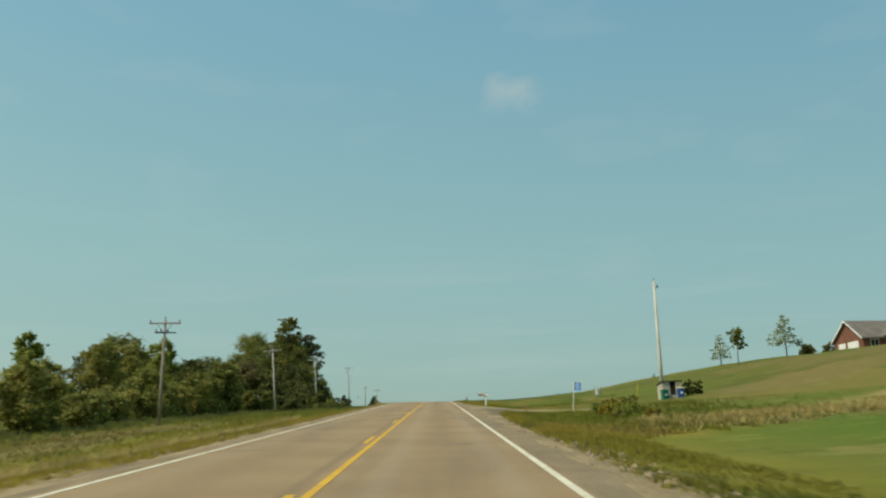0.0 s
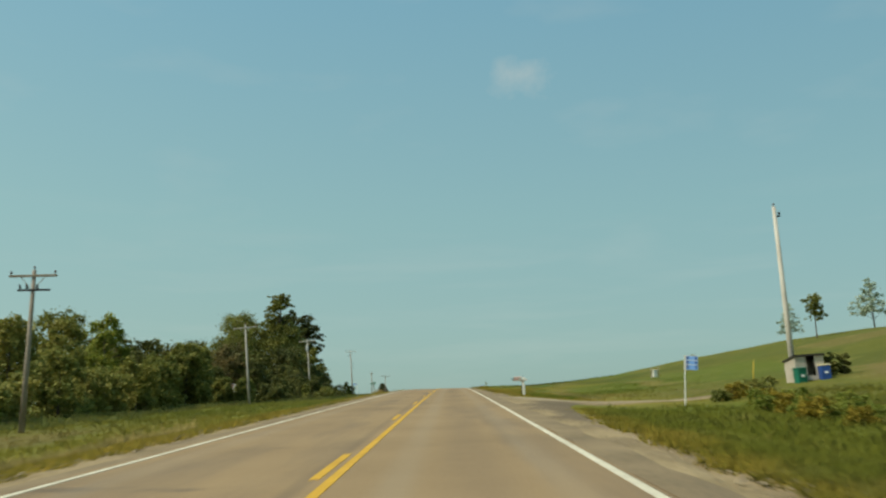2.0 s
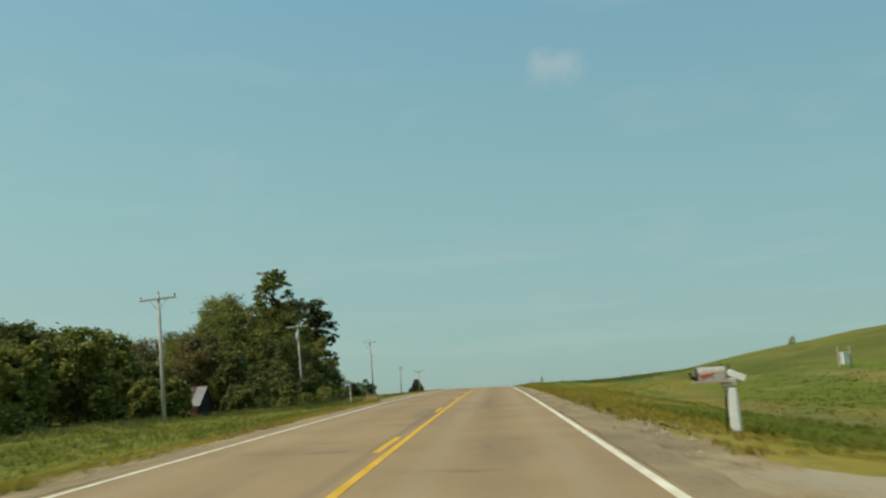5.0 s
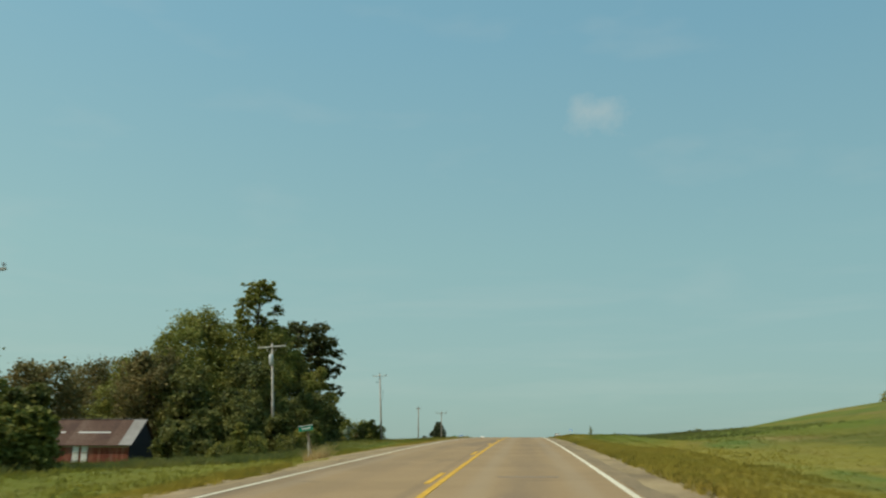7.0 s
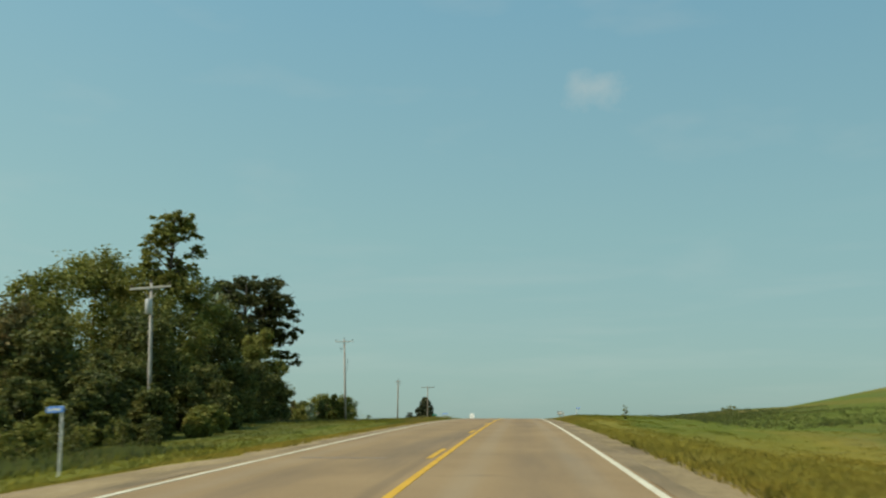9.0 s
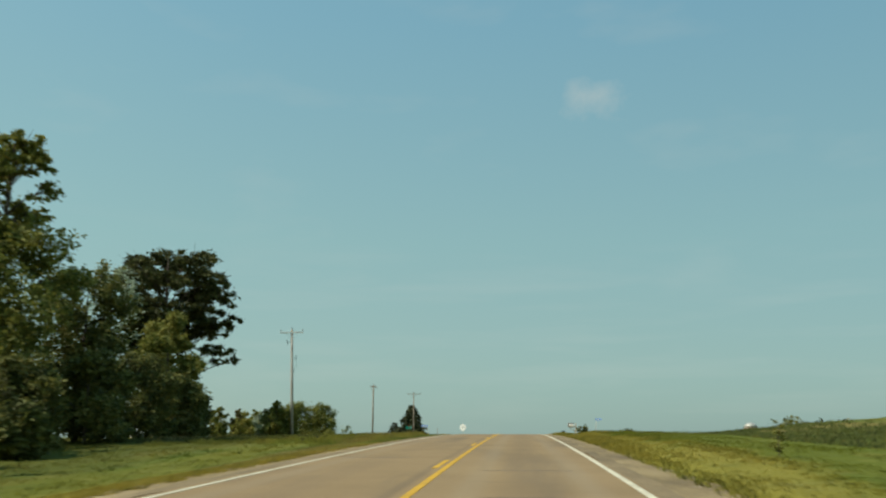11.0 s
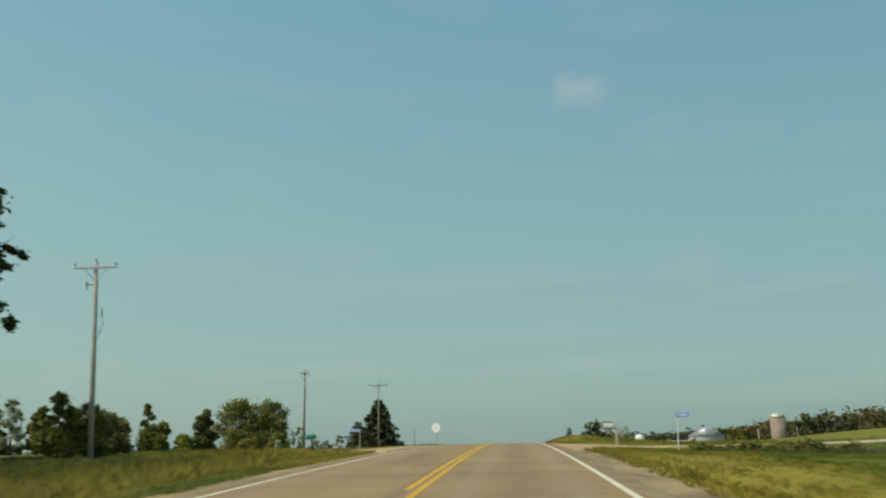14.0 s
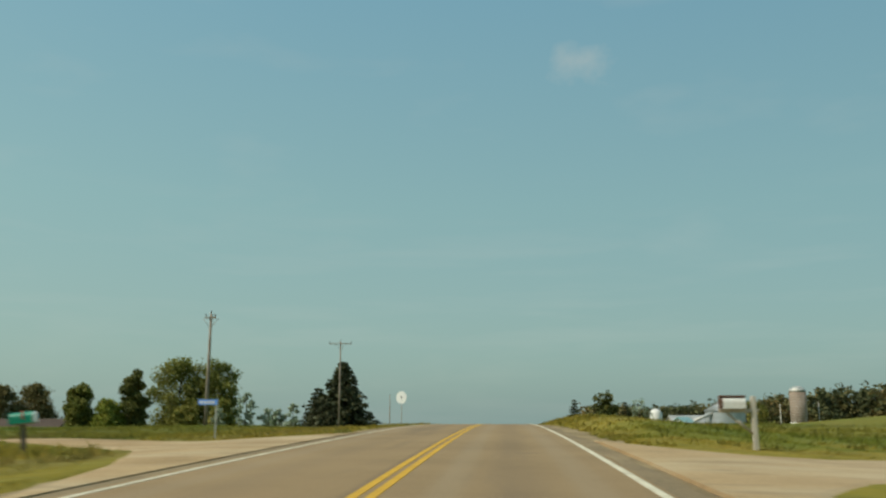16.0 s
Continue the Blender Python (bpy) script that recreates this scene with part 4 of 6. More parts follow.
for x, y, h, r, mat, sd in ((-30, 128, 5.6, 2.8, leaf_green, 1), (-29.5, 136, 7.2, 3.2, leaf_green, 2), (-30.5, 143, 7.6, 3.2, leaf_green, 3), (-30.5, 150, 5.0, 2.6, leaf_dark, 4), (-28.4, 146.5, 3.6, 1.6, leaf_dark, 22), (-28.6, 168.5, 1.5, 0.8, leaf_dark, 23), (-19.6, 161.0, 2.3, 0.6, leaf_green, 25), (-23.4, 139.5, 3.2, 1.4, leaf_green, 27), (-26.3, 141, 3.5, 1.5, leaf_green, 31), (-19.4, 180, 1.8, 1.3, leaf_green, 28), (-20.2, 186, 2.4, 1.5, leaf_dark, 29), (-18.5, 176, 1.3, 0.9, leaf_olive, 30), (-33.5, 156.0, 4.6, 2.1, leaf_dark, 26), (-36, 181, 10, 4.2, leaf_rust, 19), (-31.5, 180, 8.5, 3.6, leaf_dark, 20), (-41, 188, 9.5, 4.6, leaf_green, 21),
                            (-44, 150, 9.6, 4.4, leaf_dark, 7), (-47, 163, 9.2, 4.4, leaf_rust, 8), (-46, 178, 9.0, 4.8, leaf_rust, 9), (-56, 176, 10.5, 5.2, leaf_dark, 10),
                            (-26.5, 180, 6.0, 3.2, leaf_dark, 11), (-27, 187, 9.5, 4.0, leaf_dark, 12), (-36, 186, 12.8, 4.6, leaf_green, 13), (-54, 205, 10.6, 5.5, leaf_rust, 14), (-67, 226, 11.5, 6.5, leaf_rust, 15), (-46, 222, 14, 5, leaf_dark, 16), (-51.5, 214, 12.6, 5.4, leaf_dark, 24),
                            (-44, 134, 11.5, 4.4, leaf_green, 17), (-62, 190, 12, 5, leaf_rust, 18)):
    tree("tree", x, y, h, r, mat, "dense broad-leaved tree in a roadside belt", "tree", 300 + sd, 0.1, 3500, 0.28, group=BELT, n_lobes=15)
tree("tree", -39.5, 202, 16.6, 6.8, leaf_green, "large rounded green tree above the roadside belt", "tree", 401, 0.12, 7500, 0.30, group=BELT, n_lobes=16)
tree("tree", -31.4, 200, 20.2, 5.0, leaf_green, "tall broad-leaved tree with a narrow upper crown", "tree", 402, 0.12, 8500, 0.27, group=BELT, clump=0.21, bunch=34,
     lobes=pads(20.4, 12.6, 3.1, 23, 30, 1.15) + [(2.6, 0, 12.8, 2.3, 1.5), (-2.4, -0.6, 13.0, 2.4, 1.6), (0.2, 0, 12.2, 3.0, 2.0), (3.0, 1.0, 10.6, 2.5, 1.7), (-3.0, 0.4, 10.2, 2.7, 1.8),
            (0.4, -2.0, 9.6, 3.0, 2.1), (3.0, -1.2, 7.8, 2.6, 2.0), (-3.0, -1, 7.2, 2.7, 2.1), (0.2, 1.2, 6.8, 3.2, 2.3), (2.0, -2.4, 4.8, 2.6, 2.1), (-1.4, -2.6, 4.0, 2.6, 2.1), (0.4, 0, 2.8, 3.0, 2.0)])
tree("oak_tree", -35.3, 235.7, 19.6, 7.4, leaf_oak, "big dark oak with a ragged spreading crown", "tree", 403, 0.12, 18500, 0.31, clump=0.17, bunch=60,
     lobes=pads(20.1, 9.6, 7.8, 17, 66, 1.9) + [(5.3, 2.8, 8.6, 1.7, 0.95), (4.1, 2.1, 9.0, 1.7, 0.9), (6.1, 3.2, 8.3, 1.1, 0.7), (5.4, 2.8, 11.6, 1.6, 0.8), (4.4, 2.2, 12.8, 1.7, 0.9), (5.9, 3.1, 12.4, 1.3, 0.7), (3.2, 2.4, 11.0, 1.7, 0.9), (2.6, 1.3, 4.6, 1.9, 1.3), (2.2, 1.6, 1.8, 1.8, 1.2), (-5.0, -2.6, 9.0, 2.2, 1.2), (0.6, 0.8, 9.4, 2.6, 1.3), (-2.4, 0.6, 8.6, 2.6, 1.4), (2.6, 1.4, 7.2, 1.8, 1.0),
            (-0.8, -2.0, 7.0, 2.6, 1.5), (1.6, 0.4, 5.6, 2.0, 1.3), (-3.4, -1.0, 6.2, 2.6, 1.6), (0.4, -1.6, 4.4, 2.4, 1.5), (1.8, 1.4, 3.2, 1.9, 1.3), (-2.0, -1.4, 3.4, 2.6, 1.7), (0.2, -0.4, 1.8, 2.8, 1.4)])
tree("tree", -28.5, 221, 10.5, 3.6, leaf_green, "bright green tree in front of darker trees", "tree", 404, 0.15, 4200, 0.27, group=BELT)
tree("tree", -36.5, 226, 16.0, 4.2, leaf_pale, "sparse half-bare tree with grey upper twigs", "tree", 405, 0.35, 900, 0.26, group=BELT)
tree("tree", -31, 211, 13.0, 4.6, leaf_dark, "dark broad-leaved tree in a roadside belt", "tree", 406, 0.08, 4600, 0.29, group=BELT)
for x, y, h, r, sd in ((-24.6, 167.0, 3.9, 2.1, 1), (-22.4, 170.5, 4.3, 2.0, 2), (-26.0, 164.0, 3.3, 1.6, 3), (-21.2, 167.0, 3.0, 1.5, 4), (-23.4, 161.5, 2.8, 1.7, 5), (-23.0, 156.5, 2.4, 1.5, 6), (-24.0, 175.0, 5.0, 2.3, 7), (-20.6, 174.0, 3.2, 1.5, 8)):
    tree("bush", x, y, h, r, leaf_dark, "dark tangled thicket bush between a barn and the road", "bush", 340 + sd, 0.03, 2400, 0.21, group="thicket by the barn", n_lobes=10, girth=0.05)
for x, y, h, r, sd in ((-25.2, 194, 5.2, 3.0, 1), (-25.6, 202, 5.8, 3.2, 2), (-26, 210, 6.2, 3.4, 3), (-26.2, 218, 5.0, 3.0, 4), (-28.6, 227, 5.0, 2.6, 5), (-31.5, 234, 4.0, 2.4, 6), (-23.6, 186, 3.6, 2.4, 7)):
    tree("bush", x, y, h, r, leaf_dark, "dark dense bush under the roadside trees", "bush", 420 + sd, 0.04, 2600, 0.24, group="bushes under the trees", n_lobes=9)
for x, y, h, r, mat, sd in ((-21.8, 236.5, 2.7, 1.3, leaf_green, 1), (-22.6, 234.5, 3.4, 1.2, leaf_green, 2), (-25.5, 243, 3.2, 2.0, leaf_dark, 3), (-29.4, 261.6, 4.1, 0.8, leaf_green, 4), (-33.0, 262, 3.6, 2.0, leaf_green, 5),
                            (-40.3, 259.5, 4.6, 1.3, leaf_pale, 6), (-36, 266, 3.8, 2.2, leaf_olive, 7), (-45, 262, 4.2, 2.0, leaf_green, 8), (-38.2, 260, 3.6, 1.3, leaf_olive, 12), (-36.6, 258, 3.9, 1.2, leaf_green, 13), (-34.6, 259, 3.7, 1.1, leaf_rust, 14), (-31.6, 258, 3.2, 1.0, leaf_pale, 15), (-43, 262, 3.8, 1.2, leaf_green, 16), (-47, 264, 4.2, 1.4, leaf_pale, 17), (-27, 250, 2.6, 1.7, leaf_rust, 10), (-32.4, 255, 2.4, 1.6, leaf_olive, 11)):
    tree("sapling", x, y, h, r, mat, "slim young roadside tree with a loose crown", "tree", 440 + sd, 0.06, 900, 0.22, group="young trees in the field", n_lobes=8)
for x, y, h, r, mat, sd in ((-53.5, 361, 13.4, 5.6, leaf_green, 1), (-47.6, 362, 13.0, 5.4, leaf_green, 2), (-57.0, 351, 10.4, 2.5, leaf_dark, 3), (-59.5, 348, 5.6, 2.6, leaf_bright, 4), (-49, 352, 5.0, 2.4, leaf_olive, 5), (-43.5, 353, 6.0, 2.2, leaf_olive, 6),
                            (-64.3, 348, 8.0, 2.3, leaf_green, 10), (-85, 372, 10.0, 4.4, leaf_rust, 11), (-78, 376, 9.4, 3.6, leaf_dark, 12), (-96, 372, 9.5, 5, leaf_green, 7), (-104, 380, 10, 5, leaf_dark, 8), (-88, 366, 9.0, 4, leaf_rust, 9)):
    tree("tree", x, y, h, r, mat, "rounded green tree of a farmyard clump", "tree", 460 + sd, 0.02, 4400, 0.36, group="farmyard trees", n_lobes=17, clump=0.30, bunch=14)
for x, y, h, r, sd in ((-38.5, 350, 6.9, 1.9, 1), (-35, 351, 4.6, 1.8, 2), (-32.5, 347, 4.2, 1.6, 3), (-29.6, 344, 4.8, 1.3, 4), (-41, 345, 4.4, 1.4, 5)):
    tree("sapling", x, y, h, r, leaf_pale, "pale airy young tree", "tree", 480 + sd, 0.2, 650, 0.28, group="pale young trees", n_lobes=8)
conifer("spruce_tree", -23.2, 349, tall(-24.2, 349, 0.1), 7.0, "dark full spruce with a pointed top", 51, 20)
conifer("spruce_tree", -27.6, 352, 8.0, 4.6, "smaller dark spruce beside a larger one", 52, 14)

# trees and shrubs on the hill
tree("hill_tree", 50.8, 158.8, tall(50.8, 158.8, 10.3), 2.1, leaf_pale, "airy pale pine with open tiers on the hilltop", "tree", 501, count=330, leaf=0.26, group="hilltop trees", girth=0.08, lobes=tiers(tall(50.8, 158.8, 10.3), 2.1, 0.26, 3))
tree("hill_tree", 50.4, 149.1, tall(50.4, 149.1, 11.0), 1.9, leaf_green, "slim tree with a bare trunk on the hilltop", "tree", 502, 0.48, 420, 0.28, group="hilltop trees", girth=0.09)
tree("hill_tree", 59.2, 151.1, tall(59.2, 151.1, 13.0), 2.9, leaf_pale, "wide airy pine with a clear trunk on the hilltop", "tree", 503, count=520, leaf=0.28, group="hilltop trees", girth=0.10, lobes=tiers(tall(59.2, 151.1, 13.0), 2.9, 0.34, 5))
tree("bush", 61.4, 148.5, 1.8, 1.2, leaf_dark, "round dark evergreen bush near a house", "bush", 504, 0.05, 900, 0.22, n_lobes=8)
tree("bush", 63.6, 146.5, 1.5, 0.8, leaf_dark, "low dark shrub near a house", "bush", 509, 0.05, 400, 0.16, n_lobes=6)
tree("bush", 65.2, 148.5, 2.0, 1.0, leaf_dark, "low dark shrub near a house", "bush", 505, 0.05, 400, 0.2, n_lobes=6)
tree("bush", 60.4, 243.5, 4.0, 1.3, leaf_olive, "small lone bush on the hill's skyline", "bush", 506, 0.05, 350, 0.20, lobes=[(0.15, 0, 3.2, 0.7, 0.8), (0.0, 0, 2.2, 1.1, 1.0), (-0.1, 0.1, 1.2, 1.2, 1.0)])
tree("bush", 23.0, 84.6, 1.3, 0.6, leaf_dark, "dark bush beside a small shed", "bush", 507, 0.05, 700, 0.13, n_lobes=6)
tree("bush", 24.0, 84.8, 1.2, 0.55, leaf_dark, "dark bush beside a small shed", "bush", 508, 0.05, 600, 0.13, n_lobes=6)
W = random.Random(29)
for sd in range(22):
    y = W.uniform(50, 74)
    x = W.uniform(9.6, 12.0) + (y - 50) * 0.13
    mat = W.choice((leaf_olive, leaf_bright, goldenrod, leaf_bright, goldenrod))
    tree("weeds", x, y, W.uniform(0.35, 0.62), W.uniform(0.35, 0.6), mat, "yellow-brown goldenrod clump in rough grass" if mat in (goldenrod, leaf_rust, leaf_olive) else "leafy green weed clump in rough grass", "weeds", 520 + sd, 0.05, 420, 0.075, n_lobes=9, girth=0.012, group="weed clumps before the shed")
for x, y, h, r, mat, sd in ((14.4, 74.6, 0.70, 0.55, goldenrod, 1), (15.3, 75.2, 0.75, 0.6, leaf_olive, 2), (13.7, 73.2, 0.6, 0.5, goldenrod, 3), (16.2, 75.6, 0.85, 0.6, leaf_olive, 4), (12.9, 72.4, 0.5, 0.5, leaf_green, 5)):
    tree("weeds", x, y, h, r, mat, "tall yellow-flowered goldenrod clump beside a drive" if mat is goldenrod else "leafy weed clump beside a drive", "weeds", 580 + sd, 0.05, 420, 0.08, n_lobes=9, girth=0.012, group="weed clumps by the drive")
for x, y, h, r, mat, sd in ((29.7, 241.5, tall(29.7, 241.5, -0.75), 1.0, leaf_olive, 1), (28.0, 238.0, tall(28, 238, -0.9), 0.8, leaf_green, 2), (66.0, 243.0, 2.2, 1.4, leaf_olive, 3), (68.5, 243.0, 2.6, 1.3, leaf_pale, 4), (66.5, 240.5, 1.6, 1.0, leaf_olive, 5)):
    tree("bush", x, y, max(0.6, h), r, mat, "small scrubby bush in the hillside grass", "bush", 560 + sd, 0.05, 300, 0.12, n_lobes=7, girth=0.02, group="scrub on the hillside")
E = random.Random(67)
for sd in range(18):
    x, y = E.uniform(8.3, 13.0), E.uniform(212.5, 222.5)
    mat = E.choice((leaf_dark, leaf_olive, leaf_rust, leaf_dark, leaf_green))
    tree("weeds", x, y, E.uniform(0.18, 0.30), E.uniform(0.4, 0.75), mat, "low brownish weed clump at a field's edge" if mat in (leaf_rust, leaf_olive) else "low dark green weed clump at a field's edge", "weeds", 720 + sd, 0.05, 380, 0.075, n_lobes=9, girth=0.012, group="weed clumps by the side road")
conifer("young_conifer", 11.0, 338, 4.3, 1.2, "small dark conifer past the crest", 53, 11)
tree("tree", 15.2, 339, 5.2, 2.2, leaf_dark, "round dark tree past the crest", "tree", 512, 0.1, 900, 0.34)
conifer("young_conifer", 17.6, 336, 4.0, 1.3, "small dark conifer past the crest", 54, 11)
tree("tree", 22.0, 352, 5.4, 2.0, leaf_pale, "bare greyish shrub past the crest", "tree", 513, 0.1, 260, 0.22)
tree("tree", 60.0, 425, 7.6, 3.8, leaf_olive, "yellow-green tree beside a grain bin", "tree", 514, 0.05, 900, 0.45)


def far_trees():
    """The wood beyond the farm: many ragged crowns, joined."""
    r = np.random.default_rng(31)
    pts = []
    for x in np.arange(34, 330, 1.7):
        y = 540 + 26 * math.sin(x * 0.021) + r.uniform(-12, 12) - max(0, x - 150) * 0.35
        h, w = r.uniform(10.2, 12.0) * (1 + 0.10 * math.sin(x * 0.06)) * min(1.42, 0.72 + max(0, x - 60) * 0.0062), r.uniform(5.2, 7.0)
        p = crown_points(random_lobes(h, w, 0.0, int(x * 10), 9), 640, int(x * 10), 0.6, 8)
        q = crown_points(random_lobes(h * 0.62, w * 1.2, 0.0, int(x * 10) + 3, 6), 220, int(x * 10) + 3, 0.45, 8)
        pts.append(np.concatenate([p, q + np.array([1.7, -3, 0])]) + np.array([x, y, float(ground_z(x, y)) + 1.0]))
    for x in np.arange(150, 420, 6):
        y = 900 + r.uniform(-30, 30)
        p = crown_points(random_lobes(12, 7, 0.05, int(x * 7), 6), 120, int(x * 7))
        pts.append(p + np.array([x, y, float(ground_z(x, y))]))
    p = np.concatenate(pts)
    me = quick_mesh("far_wood", leaves(p, r.uniform(0.5, 1.2, len(p)) * 0.95, 3), 4, far_wood)
    tagged(new("far_wood", me), "distant belt of dull green and rust-coloured woods", "woods", kind="stuff")


far_trees()


def tufts(name, count, x0, x1, y0, y1, high, wide, blades, mat, seed, label, skip=(), fade=(13, 27)):
    """Tufts of upright blades scattered over a stretch of ground."""
    r = np.random.default_rng(seed)
    x, y = r.uniform(x0, x1, count), r.uniform(y0, y1, count)
    keep = np.ones(count, bool)
    patch = 0.4 * (np.sin(x * 0.43 + 2.1 * np.sin(y * 0.083)) + np.sin(y * 0.137 + 1.7 * np.sin(x * 0.21)) + np.sin(x * 1.9 + y * 0.71 + 2 * np.sin(y * 0.31)))
    keep &= r.uniform(size=count) < (0.78 + 0.22 * patch) * np.interp(x, fade, (1.0, 0.0))
    if name in ("field_weeds", "hay_grass"):
        rim = np.minimum(np.minimum(x - x0, x1 - x) / (x1 - x0), np.minimum(y - y0, y1 - y) / (y1 - y0))
        keep &= rim * 5.5 + 0.4 * patch > r.uniform(0.0, 0.8, count)      # stands thin out raggedly towards their rim
    for edges in skip:
        e = np.array(edges, float)
        rag = (4.5 if edges is APRON else 0.35) * (np.sin(x * 5.1 + y * 1.3) + 0.6 * np.sin(y * 3.7 + x))
        keep &= ~((x > e[0, 0]) & (x < e[-1, 0]) & (y > np.interp(x, e[:, 0], e[:, 1]) + rag) & (y < np.interp(x, e[:, 0], e[:, 2]) + rag))
    x, y, patch = x[keep], y[keep], patch[keep]
    z = ground_z(x, y)
    n = len(x)
    h = high * (0.85 + 0.30 * patch) * np.interp(y, (135, 170), (1.0, 0.6)) * r.uniform(0.6, 1.3, n)
    root = np.stack([x, y, z - 0.03], -1)[:, None] + np.concatenate([r.normal(size=(n, blades, 2)) * wide * 1.6, np.zeros((n, blades, 1))], -1)
    lean = r.normal(size=(n, blades, 2)) * 0.55
    hh = h[:, None] * r.uniform(0.55, 1.15, (n, blades))
    tip = root + np.stack([lean[..., 0] * hh, lean[..., 1] * hh, hh], -1)
    ang = r.uniform(0, math.tau, (n, blades))
    side = np.stack([np.cos(ang), np.sin(ang), np.zeros_like(ang)], -1) * wide * 0.5
    v = np.stack([root - side, root + side, tip], 2).reshape(-1, 3)
    tagged(new(name, quick_mesh(name, v, 3, mat)), label, "grass", kind="stuff")


LAWN = ((7.4, 22, 36), (9, 19, 38.5), (14, 17, 40), (20, 15, 43.5), (30, 12, 50))
DRIVES = (LAWN, APRON, DRIVE, MOUTH, PULL_IN, TRODDEN, EAST_ROAD, WEST_ROAD)
V = random.Random(41)
for sd in range(18):
    x, y = V.uniform(-19.5, -13.5), V.uniform(147, 162)
    tree("weeds", x, y, V.uniform(0.9, 1.7), V.uniform(0.4, 0.75), V.choice((leaf_dark, leaf_green, leaf_dark, leaf_olive)), "tall leafy weed clump in front of a thicket", "weeds", 600 + sd, 0.05, 260, 0.10, n_lobes=7, girth=0.015, group="tall weeds by the thicket")
tufts("grass_verge", 62000, 4.9, 9.5, 4, 250, 0.13, 0.032, 7, grass_blade, 1, "rough green and yellow verge grass along the road", DRIVES)
tufts("grass_verge", 56000, -9.2, -4.35, 4, 250, 0.15, 0.034, 7, grass_blade, 2, "rough green and yellow verge grass beside the oncoming lane", DRIVES)
tufts("grass_verge", 9000, 4.55, 7.0, 4, 78, 0.16, 0.03, 7, grass_blade, 16, "short ragged grass creeping over the dirt shoulder", DRIVES)
tufts("grass_verge", 7000, 4.45, 5.6, 92, 250, 0.2, 0.028, 6, grass_blade, 13, "short verge grass at the gravel edge", DRIVES)
tufts("grass_field_growth", 34000, 9.2, 27, 4, 260, 0.10, 0.06, 6, grass_blade, 3, "uneven field grass on the slope", DRIVES)
tufts("grass_field_growth", 36000, -30, -9, 20, 330, 0.24, 0.055, 6, grass_blade, 4, "uneven tall grass below the trees", DRIVES)
tufts("field_weeds", 5200, -20, -5.6, 196, 230, 0.5, 0.05, 8, grass_blade, 12, "tall grass at the corner of a side road", DRIVES)
tufts("grass_crest", 9000, 4.6, 26, 240, 345, 0.32, 0.07, 6, grass_blade, 5, "grass along the crest of the road", DRIVES)
tufts("grass_crest", 9000, -26, -4.4, 240, 345, 0.32, 0.07, 6, grass_blade, 6, "grass along the crest of the oncoming lane", DRIVES)
tufts("field_weeds", 11000, 10, 27, 160, 229, 0.34, 0.05, 8, green_weed, 8, "taller dark green weeds in a low field", DRIVES)
tufts("field_weeds", 1500, 8, 14, 210, 221, 0.30, 0.05, 9, dark_weed, 14, "dark rough weeds along a field edge", DRIVES)
tufts("field_weeds", 2600, -20, -11.5, 137, 160, 0.5, 0.05, 10, green_weed, 17, "tall green weeds below a tree belt", DRIVES)
tufts("field_weeds", 2400, -20, -6.8, 227, 242, 0.62, 0.05, 9, grass_blade, 18, "tall grass at the near corner of a side road", DRIVES)
tufts("mown_grass", 12000, 7.5, 28, 16, 46, 0.055, 0.045, 6, grass_blade, 26, "short mown green grass of a field below the hill", (APRON,), (30, 60))
tufts("hay_grass", 2600, 9.6, 27, 37.5, 50, 0.34, 0.045, 9, hay_blade, 19, "strip of tall tan hay grass at the edge of a mown field", DRIVES)
tufts("hay_grass", 3000, -8.2, -6.6, 16, 64, 0.34, 0.035, 9, hay_blade, 20, "strip of tall brownish grass along the ditch", DRIVES)
tufts("field_weeds", 3000, -24, -10, 200, 233, 0.5, 0.05, 8, dark_weed, 15, "dark rough weeds at a side road corner", DRIVES)
tufts("field_weeds", 7000, 7.0, 19, 20, 75, 0.24, 0.045, 9, grass_blade, 9, "taller green weeds near the road", DRIVES)
tufts("field_weeds", 2600, -34, -20, 44, 156, 0.5, 0.07, 9, green_weed, 10, "taller weeds at the foot of the trees", DRIVES)


def stones(count, x0, x1, y0, y1, seed, label, size=(0.012, 0.03)):
    r = np.random.default_rng(seed)
    bits = []
    base = np.array([(1, 0, 0), (0, 1, 0), (-1, 0, 0), (0, -1, 0), (0, 0, 1)], float)
    tri = [(0, 1, 4), (1, 2, 4), (2, 3, 4), (3, 0, 4)]
    for _ in range(count):
        x, y = r.uniform(x0, x1), r.uniform(y0, y1)
        s = r.uniform(*size) * (1 + 1.2 * (r.uniform() > 0.95))
        p = base * s * r.uniform(0.6, 1.3, (5, 3)) * np.array([1, 1, 0.8])
        a = r.uniform(0, math.tau)
        p = p @ np.array([[math.cos(a), math.sin(a), 0], [-math.sin(a), math.cos(a), 0], [0, 0, 1]])
        p += np.array([x, y, float(road_z(y)) - 0.03 - 0.07 * max(0, (abs(x) - 4.45)) / 1.1])
        bits.append(p[np.array(tri)].reshape(-1, 3))
    tagged(new("loose_stones", quick_mesh("loose_stones", np.concatenate(bits), 3, stone_mat)), label, "stones", kind="stuff")


stones(5200, 4.1, 5.4, 6, 110, 21, "loose pale stones on the road shoulder")
stones(46, 4.4, 5.3, 17, 34, 24, "pale lumps of dirt and stone along the shoulder", (0.04, 0.085))
stones(1800, -4.9, -3.95, 6, 110, 22, "loose pale stones beside the oncoming lane")


